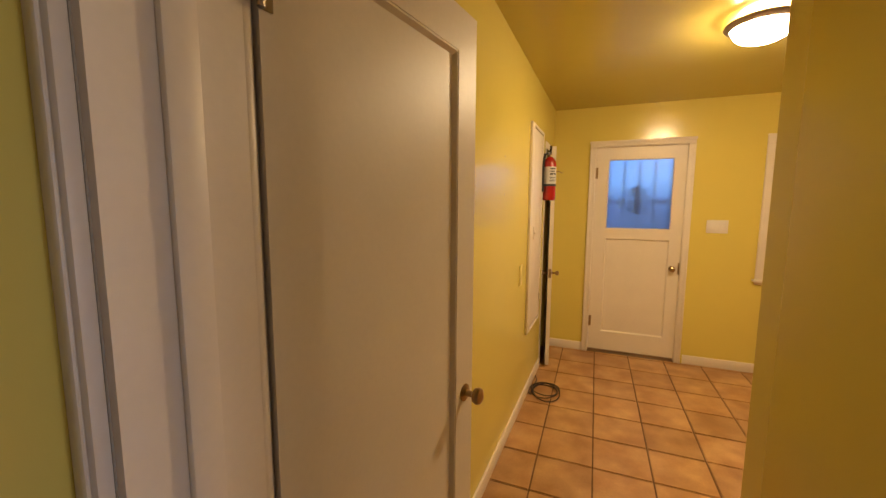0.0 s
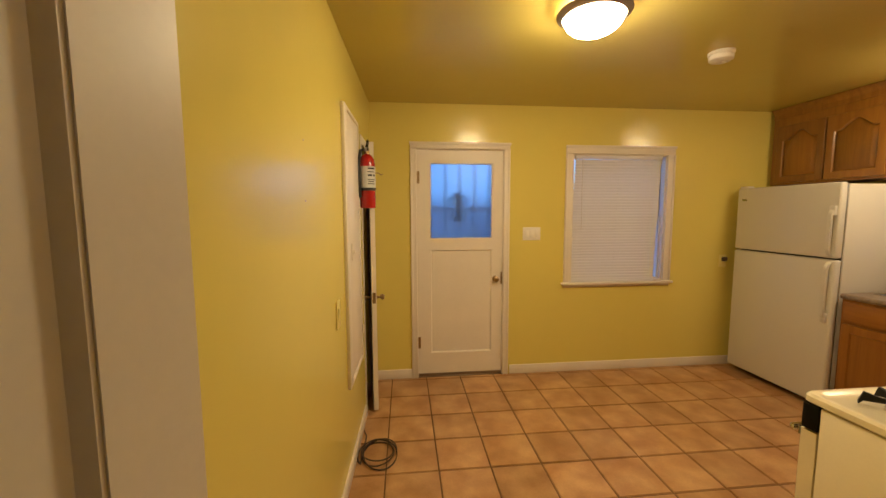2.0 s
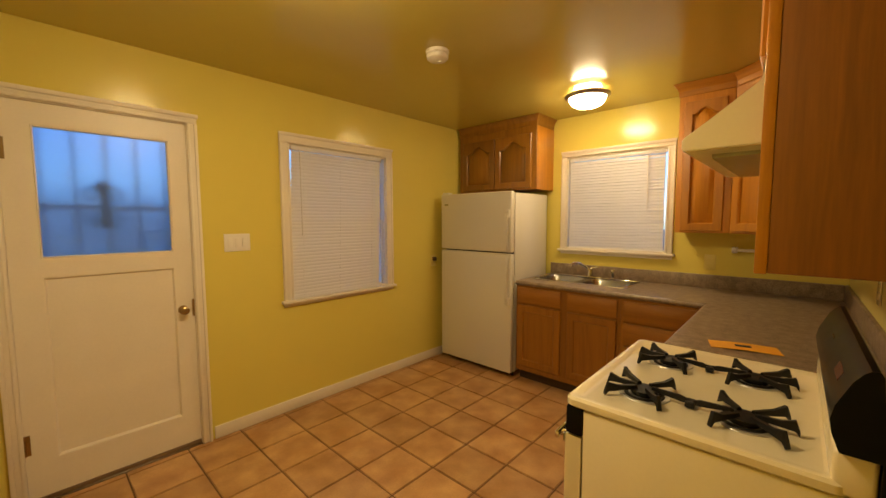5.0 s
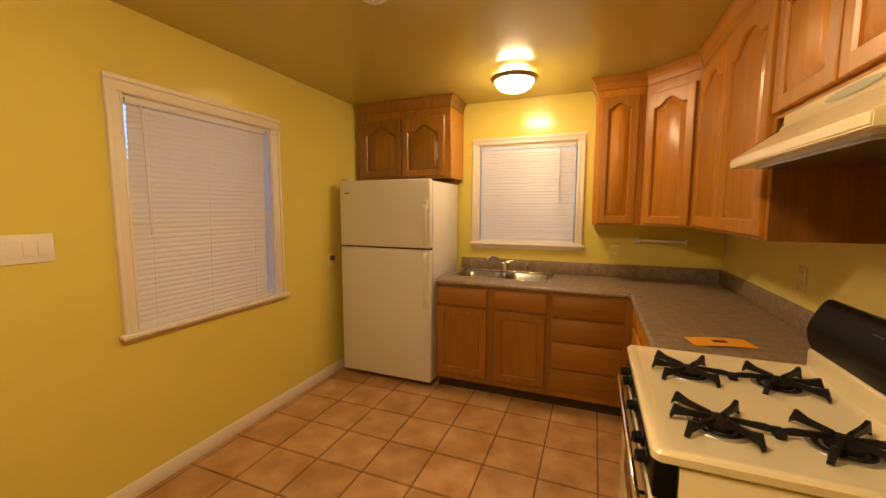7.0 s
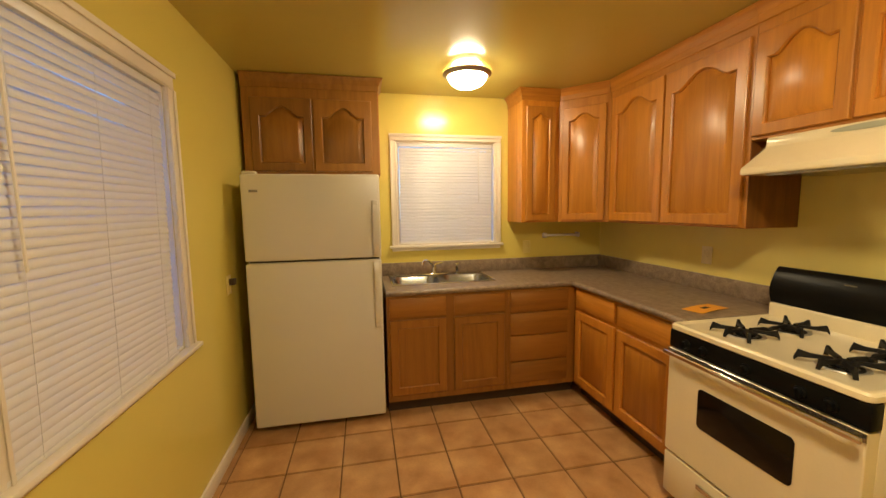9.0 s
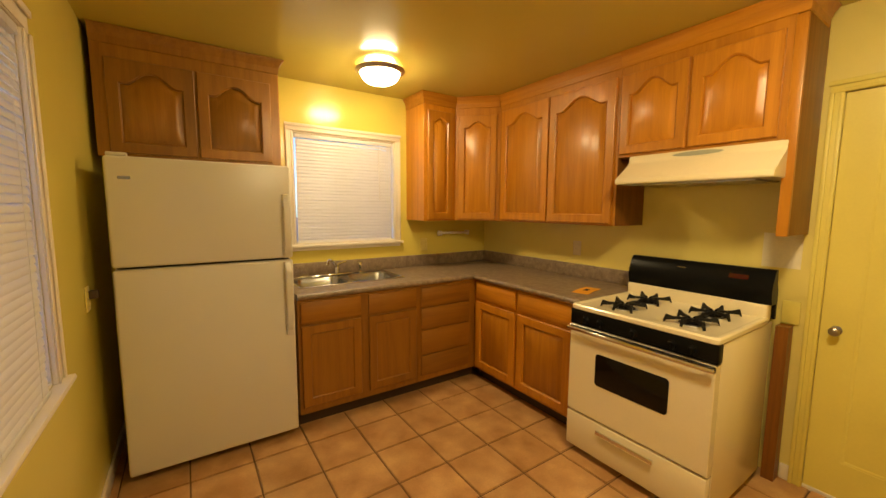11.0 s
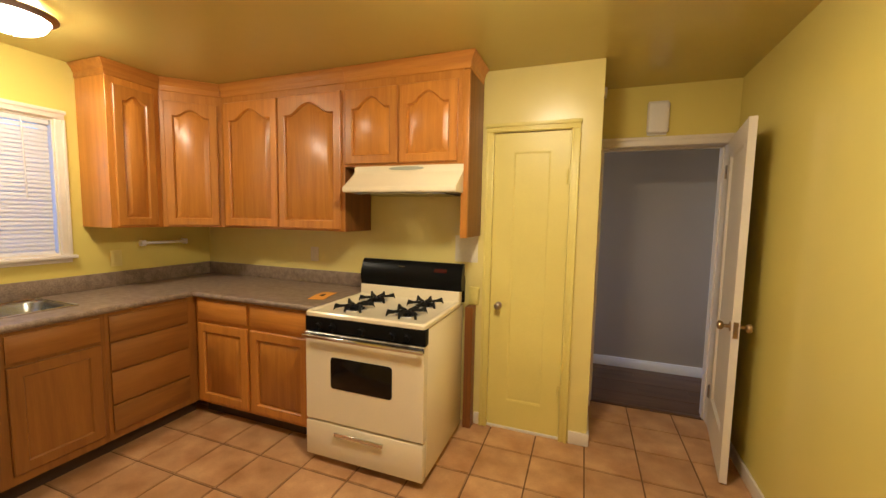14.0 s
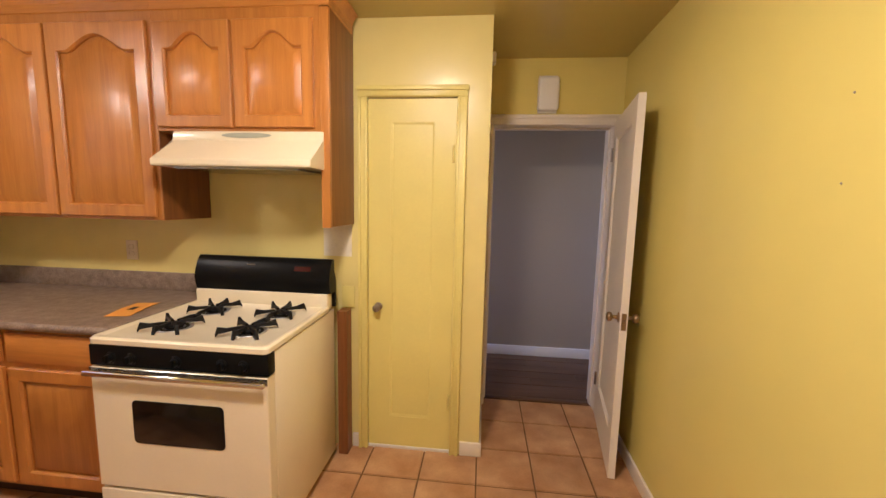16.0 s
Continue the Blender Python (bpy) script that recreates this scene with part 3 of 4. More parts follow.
part("hook", bm, M_BRASS, wd, "small brass hook")

# shallow built-in cupboard in the west wall
ic = thing("wall_cupboard", on_west(2.80, 0.52), "tall narrow cream built-in ironing cupboard with flat door", "cupboard")
for nm, r in (("side_casing", (-0.09, -0.004, 0, 1.565)), ("side_casing", (0.40, 0.42, 0.0, 1.565)), ("head_casing", (-0.004, 0.40, 1.545, 1.565)), ("bottom_casing", (-0.004, 0.40, 0, 0.02))):
    part(nm, box(r[0], r[1], -0.020, 0, r[2], r[3], bevel=0.004), M_TRIM, ic)
dr = part("door", box(0.006, 0.392, -0.016, 0.004, 0.03, 1.535, bevel=0.003), M_TRIM, ic)
bm = bmesh.new()
bx(bm, 0.04, 0.075, -0.026, -0.0165, 0.71, 0.81, bevel=0.006)
lathe(bm, [(0.0, -0.0185), (0.012, -0.0185), (0.012, -0.034), (0.0, -0.036)], 12, "Y", (0.058, 0, 0.76))
part("catch", bm, M_TRIM, dr, "painted-over turn catch")
for z in (0.2, 1.3):
    bm = bmesh.new()
    tube(bm, [(0.396, -0.024, z - 0.03), (0.396, -0.024, z + 0.03)], 0.005, 8)
    part("hinge", bm, M_TRIM, dr)

# ---- windows and blinds ----


def window(name, w, h, m, cw, label, horizontal=False):
    """Casing, sill, sashes and glass; local x across, -y into the room, z from the opening's foot."""
    th = casing(name, w, h, cw, m, M_TRIM, label)
    th["category"] = "window"
    bm = bmesh.new()
    for r in ((0, 0.008, 0, h), (w - 0.008, w, 0, h), (0.008, w - 0.008, h - 0.012, h), (0.008, w - 0.008, 0, 0.012)):
        bx(bm, r[0], r[1], 0, T, r[2], r[3])
    part("window_frame", bm, M_TRIM, th)
    bm = bmesh.new()
    bx(bm, -cw - 0.02, w + cw + 0.02, -0.045, 0.0, -0.022, 0.0, bevel=0.005)
    part("window_sill", bm, M_TRIM, th)
    part("apron", box(-cw, w + cw, -0.014, 0.0, -0.05, -0.0225, bevel=0.004), M_TRIM, th)
    if horizontal:
        halves = ((0.012, w / 2 + 0.015, 0.012, h - 0.012, 0.055), (w / 2 - 0.015, w - 0.012, 0.012, h - 0.012, 0.08))
    else:
        halves = ((0.008, w - 0.008, 0.012, h / 2 + 0.015, 0.055), (0.008, w - 0.008, h / 2 - 0.015, h - 0.012, 0.08))
    for x0, x1, z0, z1, y in halves:
        bm = bmesh.new()
        s = 0.011
        for r in ((x0, x0 + s, z0, z1), (x1 - s, x1, z0, z1), (x0 + s, x1 - s, z0, z0 + s), (x0 + s, x1 - s, z1 - s, z1)):
            bx(bm, r[0], r[1], y - 0.012, y + 0.012, r[2], r[3], bevel=0.003)
        sash = part("sash", bm, M_TRIM, th)
        p = part("pane", box(x0 + s - 0.003, x1 - s + 0.003, y - 0.002, y + 0.002, z0 + s - 0.003, z1 - s + 0.003), M_CLEAR, sash)
        p.visible_shadow = False
    return th


def blind(name, w, h, m, label, tilt, pitch=0.0215, lean=0.0, wand_x=0.06):
    """A lowered venetian blind hanging from z = h down to 0; lean shifts its foot sideways."""
    th = thing(name, m, label, "blind", "window blinds")
    bm = box(0, w, -0.014, 0.014, h - 0.03, h, bevel=0.003)
    part("headrail", bm, M_BLIND, th)
    n = round((h - 0.076) / pitch)
    pitch = (h - 0.076) / n
    sw = 0.0325
    bm = bmesh.new()
    rows = []
    for i in range(5):
        u = i / 4 - 0.5
        c, s = math.cos(radians(tilt)), math.sin(radians(tilt))
        y, z = u * sw, 0.0042 * (1 - 4 * u * u)
        rows.append((y * c - z * s, y * s + z * c))
    under = [(y + 0.0002, z - 0.0007) for y, z in rows]
    prof = rows + under[::-1]
    loops(bm, [[(x, y, z) for y, z in prof] for x in (0.004, w - 0.004)], cap_first=True)
    slat_mesh = mesh("slat", bm, M_BLIND)
    for i in range(n + 1):
        z = h - 0.047 - i * pitch
        ob = new("slat", slat_mesh)
        ob.parent = th
        k = 1 - z / h
        ob.matrix_basis = pose(lean * k + random.uniform(-0.0015, 0.0015), random.uniform(-0.001, 0.001), z, random.uniform(-3, 3), random.uniform(-0.12, 0.12), 0)
    part("bottom_rail", box(lean, w + lean, -0.011, 0.011, 0.0, 0.016, bevel=0.003), M_BLIND, th)
    for x in (0.1, w / 2, w - 0.1):
        part("ladder_cord", tube(bmesh.new(), [(x, -0.0145, h - 0.03), (x + lean, -0.0145, 0.01)], 0.0008, 4), M_BLIND, th)
    part("tilt_wand", tube(bmesh.new(), [(wand_x, -0.022, h - 0.02), (wand_x, -0.03, h - 0.05), (wand_x + 0.004, -0.03, h * 0.42)], 0.004, 6), M_PLASTIC, th)
    return th


window("window_1", 0.90, 1.17, pose(1.275, N, 0.855), 0.075, "cream painted sash window with lowered blind")
blind("venetian_blind", 0.838, 1.156, pose(1.284, N - 0.006, 0.856), "white vinyl blind, lowered, hanging a little askew", 70, pitch=0.0262, lean=-0.034)
window("window_2", 0.87, 0.885, pose(E, 2.875, 1.17, 0, 0, -90), 0.055, "cream painted sliding window above the sink", True)
blind("venetian_blind", 0.835, 0.868, pose(E + 0.018, 2.857, 1.172, 0, 0, -90), "white vinyl blind, fully lowered over the sink", 62, pitch=0.0262, wand_x=0.70)

# ---- ceiling fixtures ----


def ceiling_lamp(x, y, r, label, glow):
    th = thing("ceiling_light", pose(x, y, TOP), label, "ceiling light", "ceiling lights")
    part("canopy", lathe(bmesh.new(), [(0.0, 0.0), (r * 0.10, 0.0), (r * 0.09, -0.006), (r * 0.05, -0.008), (r * 0.05, -0.048), (0.0, -0.048)], 32), M_NICKEL, th, "small metal canopy")
    part("pan", lathe(bmesh.new(), [(r * 0.60, -0.026), (r * 0.90, -0.026), (r * 0.98, -0.032), (r * 1.0, -0.040), (r * 0.97, -0.046), (r * 0.90, -0.055), (r * 0.84, -0.060), (r * 0.80, -0.056), (r * 0.80, -0.034), (r * 0.60, -0.030), (r * 0.60, -0.0261)], 48, hollow=True), M_NICKEL, th, "satin bronzed metal pan with rolled rim")
    bm = bmesh.new()
    pr = [(r * 0.795 * math.cos(a) ** 0.8, -0.053 - 0.076 * math.sin(a)) for a in [i / 10 * math.pi / 2 for i in range(11)]]
    pr[-1] = (0.0, -0.129)
    lathe(bm, pr, 40, hollow=True)
    part("bowl", bm, glow, th, "lit frosted glass bowl")
    bm = bmesh.new()
    lathe(bm, [(0.0, -0.1292), (0.009, -0.1292), (0.006, -0.134), (0.008, -0.138), (0.0, -0.142)], 12)
    part("finial", bm, M_NICKEL, th)
    return th


ceiling_lamp(0.61, 2.37, 0.165, "lit flush ceiling light, frosted bowl with bronzed rim", M_GLOW)
ceiling_lamp(2.90, 2.43, 0.168, "lit flush ceiling light near the sink, frosted bowl", M_GLOW_SINK)
sm = thing("smoke_detector", pose(1.615, 2.795, TOP), "round white plastic smoke detector on the ceiling", "smoke detector")
part("base", lathe(bmesh.new(), [(0.0, 0), (0.068, 0), (0.068, -0.012), (0.064, -0.016), (0.0, -0.016)], 32), M_PLASTIC, sm)
part("cover", lathe(bmesh.new(), [(0.0, -0.0165), (0.060, -0.0165), (0.060, -0.022), (0.064, -0.026), (0.062, -0.044), (0.05, -0.052), (0.0, -0.054)], 32), M_PLASTIC, sm)
part("test_button", lathe(bmesh.new(), [(0.0, -0.0535), (0.014, -0.0535), (0.014, -0.058), (0.0, -0.059)], 16, at=(0.02, 0, 0)), M_PLASTIC, sm)

# ---- refrigerator ----
fr = thing("refrigerator", pose(2.83, 3.905, 0, 0, 0, -90), "white top-freezer refrigerator with textured enamel", "refrigerator")
FW, FH = 0.85, 1.713
part("body", box(0.004, FW - 0.004, 0.07, 0.66, 0.05, FH - 0.012, bevel=0.006), M_FRIDGE, fr)
part("gasket", box(0.015, FW - 0.015, 0.058, 0.069, 0.06, FH - 0.02), M_RUBBER, fr)
fd = part("freezer_door", box(0, FW, 0.0, 0.057, 1.162, FH, bevel=0.014, seg=3), M_FRIDGE, fr)
rd = part("fridge_door", box(0, FW, 0.0, 0.057, 0.052, 1.150, bevel=0.014, seg=3), M_FRIDGE, fr)


def fridge_handle(parent, z0, z1, foot):
    bm = bmesh.new()
    x = FW - 0.035
    pts = [(x, 0.004, z0), (x, -0.018, z0 + 0.02), (x, -0.030, z0 + 0.06), (x, -0.030, z1 - 0.06), (x, -0.018, z1 - 0.02), (x, 0.004, z1)]
    rows = []
    for i, p in enumerate(pts):
        hw = 0.016
        rows.append([(p[0] - hw, p[1] - 0.008, p[2]), (p[0] + hw, p[1] - 0.008, p[2]), (p[0] + hw, p[1] + 0.008, p[2]), (p[0] - hw, p[1] + 0.008, p[2])])
    loops(bm, rows, cap_first=True)
    bmesh.ops.bevel(bm, geom=list(bm.edges), offset=0.004, segments=2, affect="EDGES")
    h = part("handle", bm, M_FRIDGE, parent)
    part("handle_mount", box(x - 0.020, x + 0.020, -0.022, -0.0005, foot - 0.035, foot + 0.035, bevel=0.006), M_FRIDGE, h)


fridge_handle(fd, 1.175, 1.53, 1.51)
fridge_handle(rd, 0.70, 1.135, 0.72)
part("kick_grille", box(0.03, FW - 0.03, 0.08, 0.10, 0.012, 0.05), M_RUBBER, fr)
for x in (0.06, FW - 0.06):
    for y in (0.12, 0.6):
        part("foot", lathe(bmesh.new(), [(0.0, 0.0), (0.02, 0.0), (0.02, 0.05), (0.0, 0.05)], 12, at=(x, y, 0)), M_RUBBER, fr)
part("top_hinge", box(0.01, 0.09, 0.012, 0.075, FH + 0.0005, FH + 0.018, bevel=0.005), M_FRIDGE, fr)
part("badge", box(0.05, 0.10, -0.002, -0.0003, 1.60, 1.615), M_STEEL, fr, "small plain metal badge")

# ---- oak cabinets ----


def door_rows(w, h, inset, rise, n=16):
    """Points of an inset outline whose top edge arches by rise; anticlockwise from the lower left."""
    x0, x1, z0 = inset, w - inset, inset
    zs = h - inset - rise
    pts = [(x0 + (x1 - x0) * i / n, z0) for i in range(n)]
    pts += [(x1, z0 + (zs - z0) * i / 4) for i in range(4)]
    for i in range(n):
        u = 1 - 2 * i / n
        k = max(0.0, 1 - abs(u) / 0.74)
        pts.append(((x0 + x1) / 2 + u * (x1 - x0) / 2, zs + rise * (math.sin(k * math.pi / 2) ** 1.25)))
    pts += [(x0, zs - (zs - z0) * i / 4) for i in range(4)]
    return pts


def oak_door(parent, name, x, z, w, h, rise, y=0.0, rail=0.055, m=None, mat=None, flat=False):
    """Frame-and-panel oak door: frame in front of y, raised or flat panel within."""
    mat = mat or M_OAK

    def at(pts, d):
        return [(x + a, y + d, z + b) for a, b in pts]
    out0 = door_rows(w, h, 0.0, 0.0)
    out1 = door_rows(w, h, 0.004, 0.0)
    inn = door_rows(w, h, rail, rise)
    inn2 = door_rows(w, h, rail + 0.007, rise)
    bm = bmesh.new()
    loops(bm, [at(out0, -0.0005), at(out0, -0.015), at(out1, -0.019), at(inn, -0.020), at(inn2, -0.011), at(inn2, -0.001)], cap_last=False)
    d = part(name, bm, mat, parent, m=m)
    bm = bmesh.new()
    f = door_rows(w, h, rail + 0.036, rise)
    g = door_rows(w, h, rail + 0.014, rise)
    loops(bm, [at(inn2, -0.011), at(g, -0.0115), at(f, -0.012)] if flat else [at(inn2, -0.001), at(g, -0.002), at(f, -0.016)], cap_last=True)
    part("panel", bm, mat, d)
    return d


def drawer_front(parent, x, z, w, h, name="drawer_front", mat=None):
    bm = bmesh.new()
    def ring(d, y):
        return [(x + d, y, z + d), (x + w - d, y, z + d), (x + w - d, y, z + h - d), (x + d, y, z + h - d)]
    loops(bm, [ring(0.004, -0.0005), ring(0, -0.004), ring(0, -0.014), ring(0.006, -0.016), ring(0.015, -0.022)])
    return part(name, bm, mat or M_OAKX, parent)


def body(parent, w, d, z0, z1, name="carcass", mat=None):
    bm = box(0, w, 0.0, d, z0, z1, bevel=0.0015, seg=1)
    return part(name, bm, mat or M_OAK, parent)


CT = 0.875   # underside of the worktop
bc = thing("sink_cabinet", pose(2.89, 3.03, 0, 0, 0, -90), "dull oak base cabinet under the sink, shade in its colour, two doors", "cabinet", "base cabinets")
bx_w = 0.895
bm = bmesh.new()
bx(bm, 0, bx_w, 0.0, 0.02, 0.10, CT)
bx(bm, 0, 0.018, 0.02, 0.62, 0.10, CT)
bx(bm, bx_w - 0.018, bx_w, 0.02, 0.62, 0.10, CT)
bx(bm, 0.018, bx_w - 0.018, 0.02, 0.62, 0.10, 0.118)
part("carcass", bm, M_OAKBASE_SHADE, bc)
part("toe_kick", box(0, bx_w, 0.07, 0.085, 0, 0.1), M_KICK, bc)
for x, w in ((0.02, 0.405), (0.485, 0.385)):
    drawer_front(bc, x, 0.722, w, 0.135, mat=M_OAKBASE_SHADEX)
    oak_door(bc, "door", x, 0.150, w, 0.550, 0.0, flat=True, mat=M_OAKBASE_SHADE)

db = thing("drawer_cabinet", pose(2.89, 2.134, 0, 0, 0, -90), "dull oak base cabinet with shade in its colour, four drawers", "cabinet", "base cabinets")
body(db, 0.584, 0.62, 0.10, CT, mat=M_OAKBASE_SHADE)
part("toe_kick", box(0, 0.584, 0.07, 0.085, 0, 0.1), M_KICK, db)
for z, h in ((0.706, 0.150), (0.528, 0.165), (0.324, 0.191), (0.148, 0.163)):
    drawer_front(db, 0.02, z, 0.470, h, "drawer", M_OAKBASE_SHADEX)

sb = thing("corner_base_cabinet", pose(2.888, 1.575, 0, 0, 0, 180), "honey oak base cabinet, two drawers over two doors", "cabinet", "base cabinets")
body(sb, 1.073, 0.643, 0.10, CT)
part("toe_kick", box(0, 1.073, 0.07, 0.085, 0, 0.1), M_KICK, sb)
for x, w in ((0.035, 0.455), (0.520, 0.475)):
    drawer_front(sb, x, 0.718, w, 0.138)
    oak_door(sb, "door", x, 0.125, w, 0.565, 0.0)
fp = thing("filler_panel", pose(0.986, 0.0, 0), "narrow oak end panel between stove and closet", "panel")
part("board", box(0.0, 0.055, S + 0.016, 1.02, 0.0, 0.86), M_OAKEND_SHADE, fp)
part("cap", box(-0.02, 0.055, S + 0.003, S + 0.014, 0.865, 0.99, bevel=0.004), M_CLOSET, fp, "yellow painted upper strip")

UZ, UT = 1.358, 2.380


def crown(parent, x0, x1, y0, y1, z0=UT - 0.035, ends=(True, True), mat=None):
    """Flared cornice on the front and the open ends, up to the ceiling."""
    bm = bmesh.new()
    a = 0.004
    prof = [(0.0, z0), (0.006, z0 + 0.004), (0.007, z0 + 0.040), (0.012, z0 + 0.046), (0.016, z0 + 0.060), (0.032, z0 + 0.082), (0.038, z0 + 0.086), (0.038, TOP - 0.003), (0.0, TOP - 0.003)]
    l, r = (1 if ends[0] else 0), (1 if ends[1] else 0)
    rows = []
    for d, z in prof:
        row = [(x0 - l * d, y1, z), (x0 - l * d, y0 - d, z), (x1 + r * d, y0 - d, z), (x1 + r * d, y1, z)]
        rows.append(row)
    made = [[bm.verts.new(p) for p in row] for row in rows]
    for p, q in zip(made, made[1:]):
        for i in range(3):
            bm.faces.new((p[i], p[i + 1], q[i + 1], q[i]))
    return part("crown", bm, mat or M_OAKX, parent)


fc = thing("fridge_cabinet", pose(3.215, 3.970, 0, 0, 0, -90), "dark brown oak wall cabinet above the refrigerator", "cabinet", "wall cabinets")
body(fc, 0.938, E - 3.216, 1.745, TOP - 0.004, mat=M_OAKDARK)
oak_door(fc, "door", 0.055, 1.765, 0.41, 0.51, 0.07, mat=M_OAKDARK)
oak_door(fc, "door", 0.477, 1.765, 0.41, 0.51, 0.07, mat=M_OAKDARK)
# lighter oak stands in for the lamp light falling on this side
part("end_panel", box(0.9385, 0.9435, 0.004, E - 3.217, 1.745, TOP - 0.10), M_OAK, fc, "honey oak end panel, lamp light in its lighter colour")
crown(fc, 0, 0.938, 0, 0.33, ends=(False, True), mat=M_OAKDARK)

ue = thing("east_wall_cabinet", pose(3.235, 1.878, 0, 0, 0, -90), "narrow honey oak wall cabinet beside the window", "cabinet", "wall cabinets")
body(ue, 0.331, E - 3.236, UZ, TOP - 0.004)
oak_door(ue, "door", 0.035, UZ + 0.015, 0.255, 0.925, 0.04, rail=0.05)
crown(ue, 0, 0.331, 0, 0.31, ends=(True, False))

uc = thing("corner_wall_cabinet", pose(3.235, 1.546, 0, 0, 0, -135), "honey oak diagonal corner wall cabinet with arched door", "cabinet", "wall cabinets")
dw = math.hypot(0.28, 0.28)
bm = bmesh.new()
inv = pose(3.235, 1.546, 0, 0, 0, -135).inverted()
corner = [(3.235, 1.545), (2.956, 1.266), (2.956, S + 0.001), (E - 0.001, S + 0.001), (E - 0.001, 1.545)]
loops(bm, [[tuple(inv @ Vector((x, y, z))) for x, y in corner] for z in (UZ, TOP - 0.004)], cap_first=True)
part("carcass", bm, M_OAK, uc)
oak_door(uc, "door", 0.03, UZ + 0.015, dw - 0.06, 0.905, 0.05, rail=0.05)
crown(uc, 0.012, dw - 0.012, 0, 0.02, ends=(False, False))

us = thing("stove_side_wall_cabinet", pose(2.954, 1.266, 0, 0, 0, 180), "honey oak wall cabinet with two arched doors", "cabinet", "wall cabinets")
body(us, 1.115, 1.266 - S - 0.001, UZ, TOP - 0.004)
oak_door(us, "door", 0.035, UZ + 0.015, 0.51, 0.925, 0.075)
oak_door(us, "door", 0.56, UZ + 0.015, 0.53, 0.925, 0.075)
# thin panel added so that the shaded end is darker in colour
part("end_panel", box(1.1155, 1.1185, 0.004, 1.266 - S - 0.003, UZ + 0.002, 1.790), M_OAKEND_SHADE, us, "oak end panel, shade put into its colour")
crown(us, 0, 1.115, 0, 0.3, ends=(False, False))

uh = thing("hood_wall_cabinet", pose(1.838, 1.266, 0, 0, 0, 180), "short honey oak wall cabinet over the range hood", "cabinet", "wall cabinets")
body(uh, 0.825, 1.266 - S - 0.001, 1.795, TOP - 0.004)
part("end_stile", box(0.826, 0.869, -0.003, 0.018, UZ - 0.012, TOP - 0.10, bevel=0.002), M_OAK, uh)
# this end's shade is in its colour; the stile in front stays lighter
part("end_panel", box(0.825, 0.868, 0.0185, 1.266 - S - 0.001, UZ - 0.01, TOP - 0.004, bevel=0.002), M_OAKEND_SHADE, uh)
oak_door(uh, "door", 0.012, 1.812, 0.385, 0.48, 0.07, rail=0.05)
oak_door(uh, "door", 0.413, 1.812, 0.385, 0.48, 0.07, rail=0.05)
crown(uh, 0, 0.868, 0, 0.3, ends=(False, True))

# ---- worktop, sink ----
wt = thing("worktop", pose(0, 0, 0), "L-shaped taupe speckled laminate worktop with backsplash", "worktop")
SX0, SX1, SY0, SY1 = 3.075, 3.445, 2.185, 2.95     # sink cut-out


def plate(xs, ys, solid, z0, z1):
    """One connected slab over the grid cells for which solid(i, j) holds."""
    bm = bmesh.new()
    v = {(i, j, k): bm.verts.new((x, y, z)) for i, x in enumerate(xs) for j, y in enumerate(ys) for k, z in enumerate((z0, z1))}
    for i in range(len(xs) - 1):
        for j in range(len(ys) - 1):
            if not solid(i, j):
                continue
            bm.faces.new([v[a, b, 1] for a, b in ((i, j), (i + 1, j), (i + 1, j + 1), (i, j + 1))])
            bm.faces.new([v[a, b, 0] for a, b in ((i, j), (i, j + 1), (i + 1, j + 1), (i + 1, j))])
            for (a, b), (c, d), ni, nj in (((i, j), (i + 1, j), i, j - 1), ((i + 1, j), (i + 1, j + 1), i + 1, j), ((i + 1, j + 1), (i, j + 1), i, j + 1), ((i, j + 1), (i, j), i - 1, j)):
                inside = 0 <= ni < len(xs) - 1 and 0 <= nj < len(ys) - 1 and solid(ni, nj)
                if not inside:
                    bm.faces.new((v[a, b, 0], v[c, d, 0], v[c, d, 1], v[a, b, 1]))
    for q in [q for q in bm.verts if not q.link_faces]:
        bm.verts.remove(q)
    return bm


bm = plate((1.813, 2.885, SX0, SX1, E - 0.001), (S + 0.001, 1.600, SY0, SY1, 3.03), lambda i, j: (j == 0 or i > 0) and not (i == 2 and j == 2), 0.876, 0.914)
part("top", bm, M_COUNTER, wt)
bm = bmesh.new()                                   # rolled front edges
tube(bm, [(2.885, 3.03, 0.895), (2.885, 1.600, 0.895)], 0.0192, 14)
tube(bm, [(2.885, 1.600, 0.895), (1.813, 1.600, 0.895)], 0.0192, 14)
part("front_edge", bm, M_COUNTER, wt)
part("backsplash", box(E - 0.02, E - 0.001, S + 0.021, 3.03, 0.9145, 1.022, bevel=0.004), M_COUNTER, wt)
part("backsplash", box(1.813, E - 0.001, S + 0.001, S + 0.02, 0.9145, 1.022, bevel=0.004), M_COUNTER, wt)


sk = thing("sink", pose(0, 0, 0), "double-bowl stainless steel drop-in sink", "sink")
bm = bmesh.new()
ox0, ox1, oy0, oy1 = 3.055, 3.475, 2.165, 2.97
ymid = (oy0 + oy1) / 2
